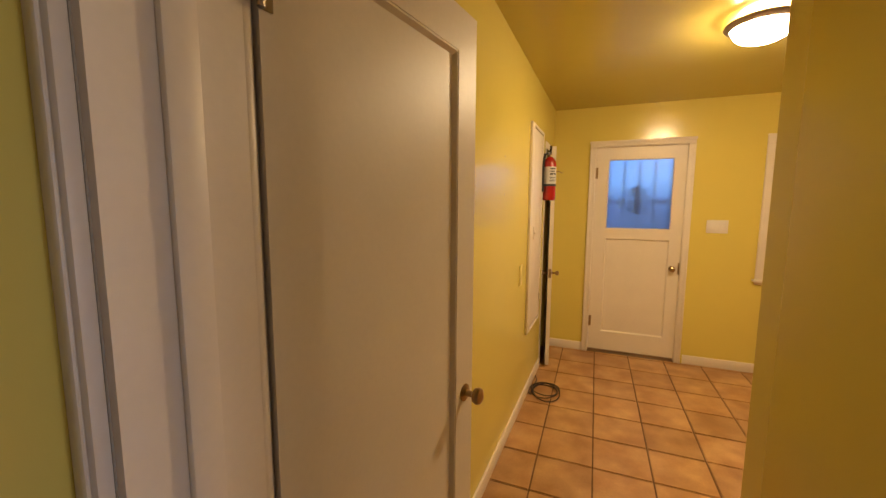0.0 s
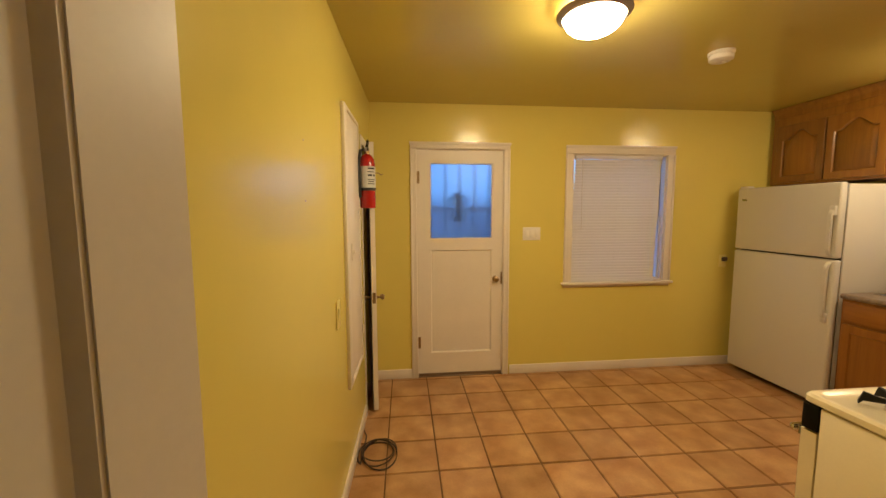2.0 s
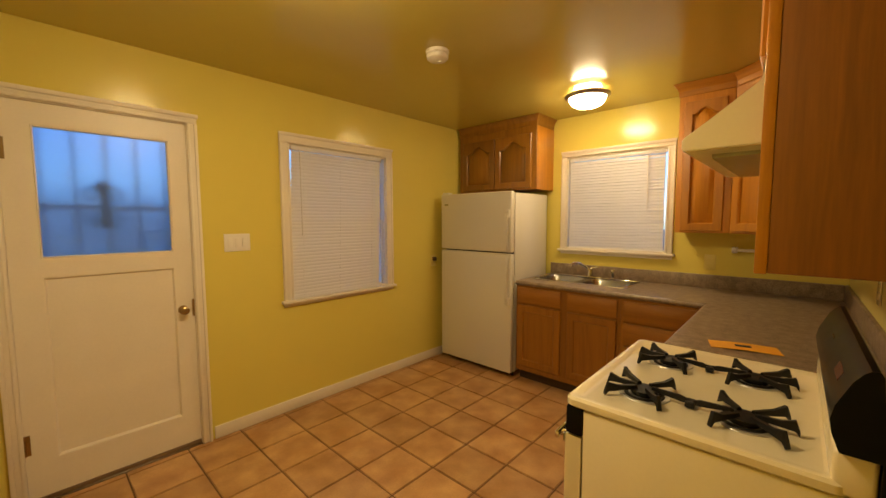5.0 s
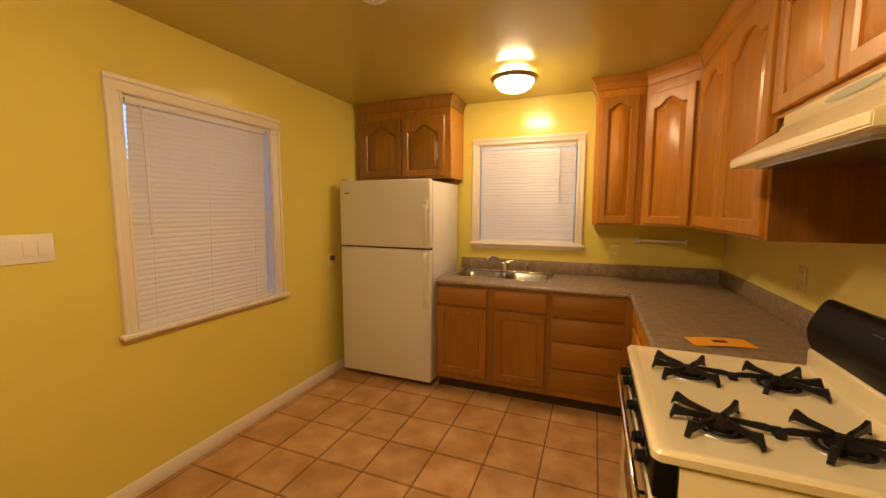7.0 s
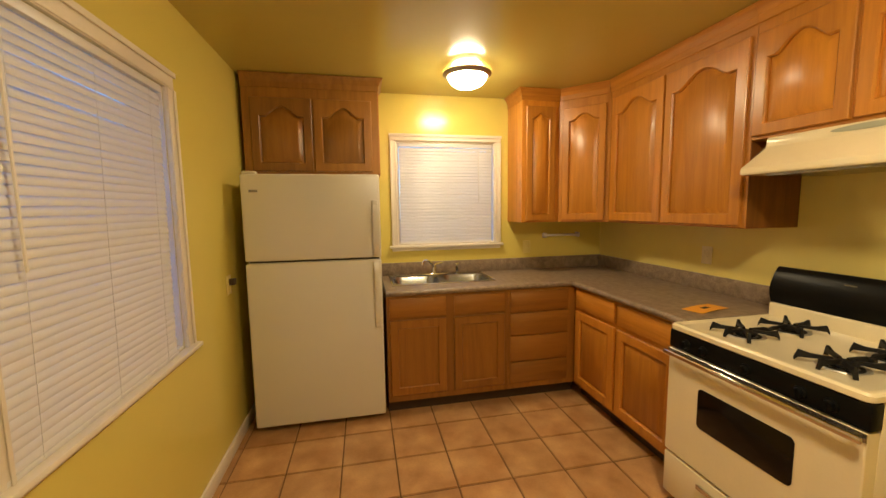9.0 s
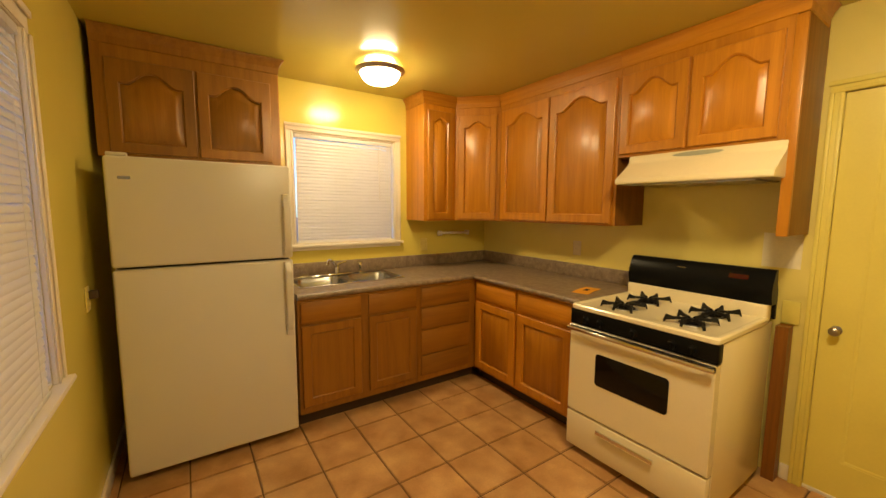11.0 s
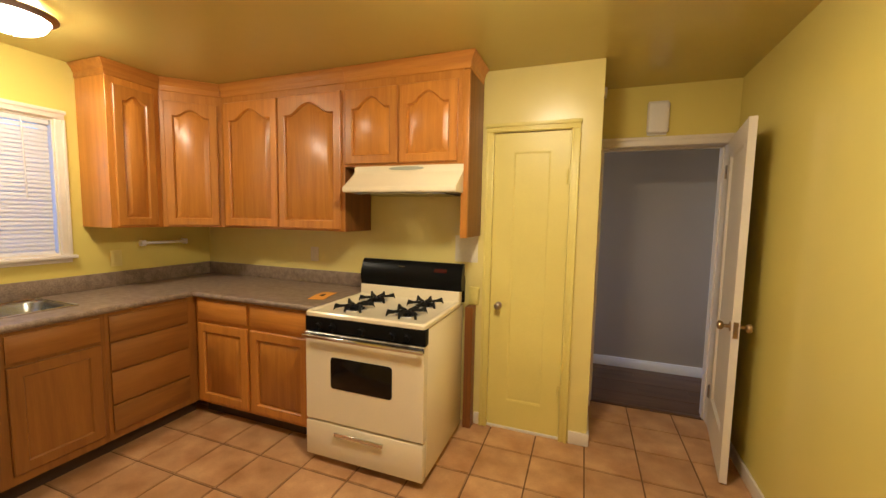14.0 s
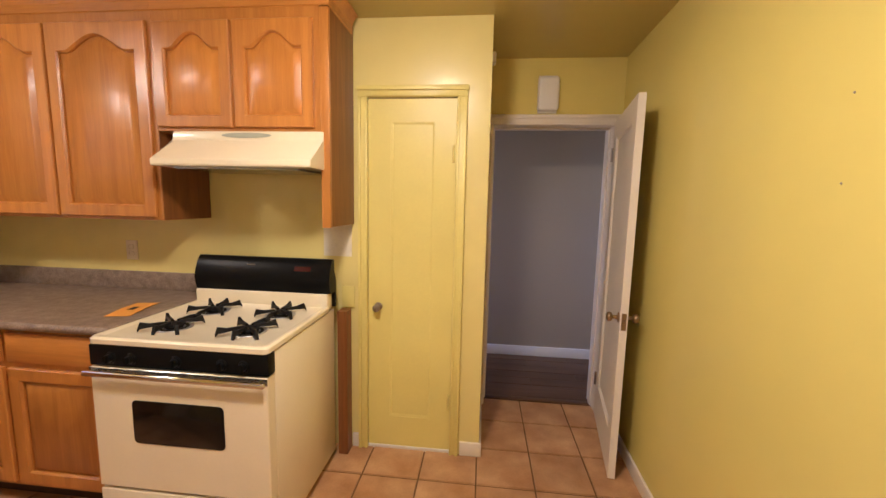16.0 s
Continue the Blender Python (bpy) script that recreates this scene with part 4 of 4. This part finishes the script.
for a, b in ((oy0, ymid), (ymid, oy1)):
    o5 = []
    for k, (cx, cy) in enumerate(((ox1, b), (ox0, b), (ox0, a), (ox1, a))):
        o5 += [(cx, cy, 0.918)] * 5
    i0 = rounded(ox0 + 0.03, ox1 - 0.075, a + 0.026, b - 0.026, 0.07, 0.9185)
    i1 = rounded(ox0 + 0.034, ox1 - 0.079, a + 0.030, b - 0.030, 0.07, 0.911)
    i2 = rounded(ox0 + 0.045, ox1 - 0.09, a + 0.040, b - 0.040, 0.07, 0.77)
    i3 = rounded(ox0 + 0.075, ox1 - 0.12, a + 0.067, b - 0.067, 0.05, 0.752)
    loops(bm, [o5, i0, i1, i2, i3])
bmesh.ops.remove_doubles(bm, verts=bm.verts, dist=1e-5)
part("basin", bm, M_STEEL, sk)
bm = bmesh.new()
for r in ((ox0 - 0.004, ox0 + 0.006, oy0, oy1), (ox1 - 0.006, ox1 + 0.004, oy0, oy1), (ox0, ox1, oy0 - 0.004, oy0 + 0.006), (ox0, ox1, oy1 - 0.006, oy1 + 0.004)):
    bx(bm, r[0], r[1], r[2], r[3], 0.9145, 0.9225, bevel=0.002)
part("rim", bm, M_CHROME, sk)
for y in ((oy0 + ymid) / 2, (oy1 + ymid) / 2):
    part("drain", lathe(bmesh.new(), [(0.0, 0.7535), (0.02, 0.7535), (0.025, 0.756), (0.042, 0.757), (0.044, 0.7535)], 20, at=(3.25, y, 0)), M_CHROME, sk)
fa = thing("faucet", pose(3.435, 2.585, 0.919), "chrome kitchen faucet with spout and lever", "faucet")
part("base", box(-0.022, 0.022, -0.115, 0.115, 0.0, 0.016, bevel=0.007), M_CHROME, fa)
bm = bmesh.new()
lathe(bm, [(0.0, 0.0165), (0.024, 0.0165), (0.021, 0.06), (0.018, 0.075), (0.0, 0.082)], 18)
part("hub", bm, M_CHROME, fa)
part("spout", tube(bmesh.new(), [(0.0, 0.0, 0.06), (-0.03, 0.03, 0.105), (-0.075, 0.07, 0.135), (-0.115, 0.10, 0.14), (-0.14, 0.118, 0.128), (-0.146, 0.122, 0.108)], 0.011, 12), M_CHROME, fa)
part("lever", tube(bmesh.new(), [(0.0, 0.0, 0.08), (0.0, -0.02, 0.095), (-0.005, -0.075, 0.108)], 0.008, 10), M_CHROME, fa)
sp = single("side_sprayer", lathe(bmesh.new(), [(0.0, 0.0), (0.02, 0.0), (0.02, 0.012), (0.013, 0.018), (0.012, 0.05), (0.017, 0.075), (0.014, 0.088), (0.0, 0.09)], 16), M_CHROME, "small chrome side sprayer by the sink", "sprayer", pose(3.44, 2.385, 0.919))

# ---- gas stove ----
SW = 0.765
st = thing("gas_stove", pose(1.810, 1.70, 0, 0, 0, 180), "cream and black freestanding gas stove with four burners", "stove")
part("body", box(0.004, SW - 0.004, 0.045, 0.660, 0.045, 0.880, bevel=0.004), M_CREAM, st)
for x in (0.05, SW - 0.05):
    for y in (0.1, 0.62):
        part("foot", lathe(bmesh.new(), [(0.0, 0.0), (0.018, 0.0), (0.018, 0.046), (0.0, 0.046)], 10, at=(x, y, 0)), M_RUBBER, st)
# cooktop: a pan with a rounded rim and sunk burner wells
bm = bmesh.new()


def rr(d, z, r=0.025):
    return rounded(0.0 + d, SW - d, -0.012 + d, 0.60 - d, r, z, 6)


loops(bm, [rr(0.004, 0.884), rr(0.0, 0.888), rr(0.0, 0.906), rr(0.006, 0.914), rr(0.022, 0.915), rr(0.032, 0.908)], cap_first=True)
part("cooktop", bm, M_CREAM, st)
BURN = [(0.230, 0.165), (0.230, 0.415), (0.580, 0.165), (0.580, 0.415)]
for x, y in BURN:
    b = part("burner_bowl", lathe(bmesh.new(), [(0.074, 0.9085), (0.072, 0.9110), (0.067, 0.9105), (0.056, 0.9092), (0.0, 0.909)], 28, at=(x, y, 0)), M_DULL, st, "dull metal drip bowl")
    part("burner_ring", lathe(bmesh.new(), [(0.058, 0.9093), (0.056, 0.9125), (0.046, 0.9125), (0.044, 0.9093)], 28, at=(x, y, 0), hollow=True), M_IRON, b)
    part("burner_head", lathe(bmesh.new(), [(0.036, 0.9095), (0.036, 0.918), (0.042, 0.920), (0.043, 0.927), (0.034, 0.930), (0.0, 0.930)], 24, at=(x, y, 0)), M_IRON, b, "black burner cap")


def fin(bm, p0, p1, lo0, hi0, lo1, hi1, w=0.0052):
    """An upright cast blade from p0 to p1 with its own heights at both ends."""
    d = Vector((p1[0] - p0[0], p1[1] - p0[1], 0)).normalized()
    q = Vector((-d.y, d.x, 0)) * w
    rows = []
    for p, lo, hi in ((p0, lo0, hi0), (p1, lo1, hi1)):
        c = Vector((p[0], p[1], 0))
        rows.append([tuple(c + q + Vector((0, 0, lo))), tuple(c - q + Vector((0, 0, lo))), tuple(c - q * 0.7 + Vector((0, 0, hi))), tuple(c + q * 0.7 + Vector((0, 0, hi)))])
    loops(bm, rows, cap_first=True)


for x in (0.230, 0.580):
    bm = bmesh.new()
    zt = 0.941
    for y, sg in ((0.165, -1), (0.415, 1)):
        for dx, dy in ((-0.092, sg * 0.090), (0.092, sg * 0.090), (-0.094, -sg * 0.066), (0.094, -sg * 0.066), (0.0, sg * 0.112)):
            a, m2, b, e = [(x + dx * k, y + dy * k) for k in (0.20, 0.66, 0.92, 1.0)]
            fin(bm, a, m2, zt - 0.012, zt - 0.002, zt - 0.016, zt, 0.0072)
            fin(bm, m2, b, zt - 0.016, zt, zt - 0.018, zt + 0.010, 0.0072)
            fin(bm, b, e, zt - 0.018, zt + 0.010, 0.9105, 0.922, 0.0072)
        # spine down to the foot between the two burners
        fin(bm, (x, y - sg * 0.022), (x, y - sg * 0.100), zt - 0.012, zt - 0.002, zt - 0.022, zt - 0.004, 0.0048)
        fin(bm, (x, y - sg * 0.100), (x, 0.290), zt - 0.022, zt - 0.004, 0.920, zt - 0.012, 0.0048)
    bx(bm, x - 0.018, x + 0.018, 0.278, 0.302, 0.9105, zt - 0.012, bevel=0.003, seg=1)
    part("grate", bm, M_IRON, st, "black cast iron double grate")
# front: control panel, oven door, drawer
cp = part("control_panel", box(0.0, SW, -0.008, 0.044, 0.795, 0.883, bevel=0.006), M_BLACK, st, "black control panel")
for x in (0.10, 0.19, SW / 2, SW - 0.19, SW - 0.10):
    bm = bmesh.new()
    lathe(bm, [(0.0, -0.0085), (0.024, -0.0085), (0.022, -0.014), (0.017, -0.016), (0.016, -0.032), (0.0, -0.033)], 18, "Y", (x, 0, 0.833))
    bx(bm, x - 0.003, x + 0.003, -0.037, -0.0335, 0.818, 0.848)
    part("knob", bm, M_BLACK, cp, "black burner knob")
WX0, WX1, WZ0, WZ1 = 0.186, 0.570, 0.482, 0.655
bm = bmesh.new()


def door_ring(x0, x1, z0, z1, y):
    return [(x0, y, z0), (x1, y, z0), (x1, y, z1), (x0, y, z1)]


loops(bm, [door_ring(WX0, WX1, WZ0, WZ1, 0.040), door_ring(0.004, SW - 0.004, 0.268, 0.790, 0.040), door_ring(0.004, SW - 0.004, 0.268, 0.790, -0.008),
           door_ring(0.008, SW - 0.008, 0.272, 0.786, -0.012), door_ring(WX0, WX1, WZ0, WZ1, -0.012), door_ring(WX0, WX1, WZ0, WZ1, 0.040)], cap_last=False)
bmesh.ops.remove_doubles(bm, verts=bm.verts, dist=1e-5)
ovd = part("oven_door", bm, M_CREAM, st)
bm = bmesh.new()
loops(bm, [[(px, py, pz) for px, pz, _ in rounded(WX0 - 0.006 + d, WX1 + 0.006 - d, WZ0 - 0.006 + d, WZ1 + 0.006 - d, 0.020 - d, 0.0)] for d, py in ((0.0, -0.0125), (0.0, -0.0138), (0.0012, -0.0145))])
part("window", bm, M_DARKGLASS, ovd, "dark oven window")
part("door_top_trim", box(0.002, SW - 0.002, -0.016, -0.0125, 0.762, 0.790, bevel=0.001, seg=1), M_STEEL, ovd, "steel trim")
bm = bmesh.new()
bx(bm, 0.0, SW, -0.046, -0.030, 0.762, 0.786, bevel=0.007, seg=3)
for x in (0.02, SW - 0.035):
    bx(bm, x, x + 0.015, -0.032, -0.0165, 0.766, 0.782)
part("handle", bm, M_CHROME, ovd, "chrome oven handle")
dw_ = part("drawer", box(0.004, SW - 0.004, -0.012, 0.040, 0.045, 0.256, bevel=0.006), M_CREAM, st)
bm = bmesh.new()
bx(bm, 0.21, 0.53, -0.032, -0.022, 0.198, 0.222, bevel=0.004)
for x in (0.215, 0.51):
    bx(bm, x, x + 0.015, -0.024, -0.0125, 0.203, 0.217)
part("handle", bm, M_CHROME, dw_, "chrome drawer handle")
# back guard
part("riser", box(0.006, SW - 0.006, 0.572, 0.64, 0.885, 0.981, bevel=0.010, seg=3), M_CREAM, st)
bm = bmesh.new()
side = [(0.580, 0.982), (0.567, 1.02), (0.563, 1.05), (0.569, 1.08), (0.592, 1.135), (0.606, 1.155), (0.616, 1.163), (0.628, 1.163), (0.633, 1.155), (0.638, 1.09), (0.658, 1.055), (0.658, 0.90), (0.6405, 0.90), (0.6405, 0.982)]
loops(bm, [[(x, y, z) for y, z in side] for x in (0.012, SW + 0.008)], cap_first=True)
bg = part("backguard", bm, M_BLACK, st, "black glossy backguard")
bm = bmesh.new()
loops(bm, [[(x, 0.5764, 1.100), (x, 0.5858, 1.1225), (x, 0.592, 1.1225), (x, 0.584, 1.100)] for x in (SW - 0.19, SW - 0.10)], cap_first=True)
part("clock", bm, material("dark_red_display", (0.05, 0.006, 0.004), 0.25), bg, "dark red clock display")
part("badge", box(SW * 0.40, SW * 0.46, 0.5855, 0.60, 1.122, 1.127), M_STEEL, bg, "small plain metal badge")

# ---- range hood ----
rh = thing("range_hood", pose(1.757, 1.266, 0, 0, 0, 180), "cream under-cabinet range hood over the stove", "range hood")
bm = bmesh.new()
HW = 0.76
prof = [(0.30, 1.618), (-0.145, 1.618), (-0.150, 1.623), (-0.150, 1.648), (-0.012, 1.746), (-0.006, 1.755), (-0.006, 1.794), (0.30, 1.794)]
loops(bm, [[(x, y, z) for y, z in prof] for x in (0.0, HW)], cap_first=True)
bmesh.ops.bevel(bm, geom=list(bm.edges), offset=0.003, segments=2, affect="EDGES")
part("shell", bm, M_CREAM, rh)
part("filter", box(0.08, HW - 0.08, -0.10, 0.22, 1.608, 1.6175), M_STEEL, rh, "greasy metal filter")
bm = bmesh.new()
bmesh.ops.create_circle(bm, cap_ends=True, radius=1.0, segments=32)
for v in bm.verts:
    v.co = Vector((HW / 2 - 0.0 + v.co.x * 0.125, -0.0085, 1.775 + v.co.y * 0.012))
part("switch_panel", bm, material("grey_green_print", (0.35, 0.36, 0.28), 0.4), rh, "grey oval switch panel")

# ---- small things on walls and worktop ----


def wall_plate(name, m, w, h, label, category, toggles=0, sockets=0, mat=None):
    mat = mat or M_PLASTIC
    th = thing(name, m, label, category)
    part("plate", box(-w / 2, w / 2, -0.007, -0.0005, -h / 2, h / 2, bevel=0.003), mat, th)
    for i in range(toggles):
        x = (i - (toggles - 1) / 2) * 0.046
        part("toggle", box(x - 0.016, x + 0.016, -0.011, -0.0075, -0.032, 0.032, bevel=0.002), mat, th)
    for i in range(sockets):
        z = (i - (sockets - 1) / 2) * 0.04
        part("socket", box(-0.016, 0.016, -0.009, -0.0075, z - 0.013, z + 0.013, bevel=0.004), mat, th)
    return th


wall_plate("light_switch", pose(0.893, N, 1.310), 0.165, 0.118, "three-gang white wall switch plate", "light switch", toggles=3)
wall_plate("light_switch", on_west(2.49, 1.012), 0.078, 0.14, "yellow painted blank wall plate", "wall plate", toggles=1, mat=M_WALL_PALE)
wall_plate("wall_outlet", pose(E, 1.69, 1.12, 0, 0, -90), 0.075, 0.118, "double wall outlet by the sink, painted over yellow", "outlet", sockets=2, mat=M_WALL_PALE)
wall_plate("wall_outlet", pose(2.363, S, 1.150, 0, 0, 180), 0.075, 0.118, "ivory double wall outlet above the worktop", "outlet", sockets=2, mat=M_CREAM)
po = wall_plate("wall_outlet", pose(2.80, N, 1.03), 0.075, 0.118, "yellow painted wall outlet beside the refrigerator", "outlet", sockets=2, mat=M_WALL_PALE)
pl = single("power_plug", box(-0.018, 0.018, -0.045, -0.0095, -0.02, 0.02, bevel=0.006), M_CORD, "dark power plug in the wall outlet", "plug", pose(2.80, N, 1.05))

th = thing("paper_towel_holder", pose(E, 1.36, 1.225, 0, 0, -90), "white plastic paper towel holder under the cabinet", "towel holder")
part("bar", tube(bmesh.new(), [(-0.16, -0.05, 0.0), (0.16, -0.05, 0.0)], 0.011, 12), M_PLASTIC, th)
for x in (-0.17, 0.16):
    part("bracket", box(x, x + 0.012, -0.07, -0.0005, -0.022, 0.022, bevel=0.005), M_PLASTIC, th)
bm = bmesh.new()
lathe(bm, [(0.0, -0.19), (0.022, -0.19), (0.024, -0.18), (0.022, -0.1705), (0.0, -0.1705)], 18, "X", (0, -0.05, 0))
part("end_cap", bm, M_PLASTIC, th)

ch = thing("door_chime", pose(-0.155, DW, 2.207, 0, 0, 180), "white plastic door chime above the doorway", "door chime")
bm = box(-0.07, 0.07, -0.048, -0.008, -0.11, 0.11, bevel=0.02, seg=4)
part("cover", bm, M_PLASTIC, ch)
part("back_plate", box(-0.062, 0.062, -0.0075, -0.0005, -0.12, 0.12), M_PLASTIC, ch)
single("wall_sensor", box(-0.03, 0.03, -0.022, -0.0005, -0.03, 0.03, bevel=0.007, seg=3), M_PLASTIC, "small white sensor high on the closet side", "sensor", pose(CX, 0.72, 2.30, 0, 0, -90))

# fire extinguisher on its bracket beside the ajar door
fx = thing("fire_extinguisher", pose(-0.503, 3.25, 1.535), "red fire extinguisher with white label in a wall bracket", "fire extinguisher")
part("cylinder", lathe(bmesh.new(), [(0.0, 0.0), (0.046, 0.0), (0.052, 0.006), (0.054, 0.014), (0.054, 0.29), (0.048, 0.325), (0.030, 0.35), (0.020, 0.358), (0.0, 0.36)], 28), M_RED, fx)
part("label_band", lathe(bmesh.new(), [(0.0546, 0.135), (0.0549, 0.135), (0.0549, 0.275), (0.0546, 0.275)], 28, hollow=True), M_LABEL, fx, "white printed label")
for z, h, x0, x1 in ((0.255, 0.010, -60, -5), (0.235, 0.006, -62, -10), (0.21, 0.012, -60, -30), (0.21, 0.012, -22, 0), (0.185, 0.005, -62, -4), (0.172, 0.005, -60, -12), (0.158, 0.005, -62, -8)):
    bm = bmesh.new()
    rows = []
    for k in range(7):
        a = radians(x0 - 20 + (x1 - x0) * k / 6)
        rows.append([(0.0552 * math.cos(a), 0.0552 * math.sin(a), z), (0.0552 * math.cos(a), 0.0552 * math.sin(a), z + h), (0.0556 * math.cos(a), 0.0556 * math.sin(a), z + h), (0.0556 * math.cos(a), 0.0556 * math.sin(a), z)])
    loops(bm, rows, cap_first=True)
    part("print_line", bm, M_DARK, fx)
bm = bmesh.new()
lathe(bm, [(0.0, 0.3605), (0.018, 0.3605), (0.018, 0.385), (0.014, 0.40), (0.0, 0.40)], 16)
part("valve", bm, M_BRASS, fx)
part("gauge", lathe(bmesh.new(), [(0.0, -0.018), (0.014, -0.018), (0.014, -0.03), (0.0, -0.03)], 16, "Y", (0.0, 0.0, 0.385)), M_LABEL, fx, "pressure gauge")
bm = bmesh.new()
tube(bm, [(0.0, 0.0, 0.40), (0.01, -0.03, 0.425), (0.015, -0.085, 0.43)], 0.009, 8)
tube(bm, [(0.0, 0.0, 0.39), (0.01, -0.03, 0.395), (0.015, -0.075, 0.375)], 0.007, 8)
part("lever", bm, M_BLACK, fx)
part("hose", tube(bmesh.new(), [(-0.010, -0.015, 0.39), (-0.035, -0.045, 0.375), (-0.045, -0.060, 0.31), (-0.045, -0.060, 0.18), (-0.042, -0.056, 0.07)], 0.010, 8), M_RUBBER, fx)
part("strap", lathe(bmesh.new(), [(0.0552, 0.115), (0.0575, 0.115), (0.0575, 0.135), (0.0552, 0.135)], 28, hollow=True), M_DARK, fx, "dark bracket strap")
single("extinguisher_bracket", box(-0.0095, 0.0, -0.022, 0.022, 0.0, 0.36, bevel=0.003), M_BLACK, "black steel extinguisher bracket on the wall", "bracket", pose(-0.5585, 3.25, 1.56, 0, 0, -1.6))

# loose power cord on the floor
cord = thing("extension_lead", pose(-0.44, 2.90, 0), "thin brown extension lead coiled on the floor", "extension lead")
pts = []
for i in range(140):
    a = i / 139 * 2 * math.pi * 3.6
    k = 1 + 0.16 * math.sin(a * 0.37 + 1)
    pts.append((0.10 * k * math.cos(a) + 0.02 * math.sin(a * 0.5), 0.125 * k * math.sin(a) - 0.015 * math.cos(a * 0.31), 0.006 + 0.022 * (0.5 + 0.5 * math.sin(a * 1.3 + 0.6))))
tail = [(-0.09, 0.20, 0.006), (-0.13, 0.32, 0.006), (-0.15, 0.42, 0.04), (-0.16, 0.46, 0.12), (-0.155, 0.47, 0.16), (-0.165, 0.44, 0.12), (-0.17, 0.38, 0.03)]
part("coil", tube(bmesh.new(), pts + tail, 0.0042, 6), M_CORD, cord)

# paper on the worktop
en = thing("paper_leaflet", pose(1.965, 1.345, 0.9145, 0, 0, 104), "orange printed paper leaflet lying on the worktop", "leaflet")
bm = bmesh.new()
rows = []
for i in range(9):
    u = i / 8
    z = 0.001 + 0.004 * math.sin(u * 3.0) ** 2
    rows.append([(-0.12 + 0.24 * u, -0.055, z), (-0.12 + 0.24 * u, 0.055, z), (-0.12 + 0.24 * u, 0.055, z + 0.0015), (-0.12 + 0.24 * u, -0.055, z + 0.0015)])
part("sheet", loops(bm, rows, cap_first=True), M_ORANGE, en)
part("printed_shape", box(-0.025, 0.03, -0.014, 0.014, 0.0068, 0.0074, bevel=0.0002), M_DARK, en, "small dark printed shape")

# nail heads and marks left on the west wall
for y, z in ((2.01, 1.756), (2.01, 1.547)):
    bm = bmesh.new()
    lathe(bm, [(0.0, -0.0003), (0.0032, -0.0003), (0.0026, -0.002), (0.0, -0.0024)], 10, "Y")
    single("nail", bm, M_NICKEL, "small bare nail driven into the yellow wall", "nail", on_west(y, z), "nails in the wall")
# bare patch where paint is missing between stove and closet
patch = new("wall_patch", mesh("wall_patch", box(0.985, 1.15, S + 0.0008, S + 0.0022, 1.16, 1.345), M_SCUFF))
tagged(patch, "unpainted pale patch of wall above the stove", "wall patch", kind="structure")

# ---- outside ----
structure("ground", box(-60, 60, N + T, 80, -0.2, -0.05), M_PATIO, "grey concrete yard outside", "ground")
# made-up wall that hides the low sky behind the frosted pane
structure("pane_backdrop_wall", box(-6, 9, 6.6, 6.8, -0.05, 1.72), M_BACKDROP, "pale wall added outside to darken the lower door pane", "wall")
structure("ground_east", box(E + T, 60, -60, N + T, -0.2, -0.05), M_PATIO, "grey concrete side yard outside", "ground")

# ---- floor pieces ----
P = 0.31
PY = 0.31
G = 0.0042
bm = box(-P / 2 + G, P / 2 - G, -PY / 2 + G, PY / 2 - G, -0.006, 0.0)
top_edges = [e for e in bm.edges if all(v.co.z > -0.001 for v in e.verts)]
bmesh.ops.bevel(bm, geom=top_edges, offset=0.0035, segments=2, affect="EDGES")
tile_mesh = mesh("tile", bm, M_TILE)
for i in range(-4, 12):
    for j in range(-8, 6):
        x, y = 0.235 + P * (i + 0.5), 2.405 + PY * (j + 0.5)
        x0, x1, y0, y1 = x - P / 2, x + P / 2, y - PY / 2, y + PY / 2
        if x1 < W or x0 > E or y1 < 0.28 or y0 > N or (x0 > CX and y1 < S):
            continue
        ob = new("tile", tile_mesh)
        ob.parent = floor
        cx0, cx1, cy0, cy1 = max(x0, W - 0.06), min(x1, E + 0.05), max(y0, 0.248), min(y1, N + 0.02)
        sx, sy = (cx1 - cx0) / P, (cy1 - cy0) / PY
        ob.matrix_basis = pose((cx0 + cx1) / 2, (cy0 + cy1) / 2, random.uniform(-0.0006, 0.0006), random.uniform(-0.12, 0.12), random.uniform(-0.12, 0.12), random.choice((0, 180))) @ Matrix.Diagonal((sx, sy, 1, 1))
bm = box(-0.6, 0.6, -0.062, 0.062, -0.012, 0.0)
top_edges = [e for e in bm.edges if all(v.co.z > -0.001 for v in e.verts)]
bmesh.ops.bevel(bm, geom=top_edges, offset=0.0015, segments=1, affect="EDGES")
plank_mesh = mesh("plank", bm, M_FLOORWOOD)
row = 0
y = HS + 0.062
while y < 0.20:
    for k in range(-1, 2):
        ob = new("plank", plank_mesh)
        ob.parent = floor_hall
        ob.matrix_basis = pose(k * 1.202 + (row % 3) * 0.4, min(y, 0.125), -0.001 * (row % 2) - 0.0005)
    y += 0.126
    row += 1
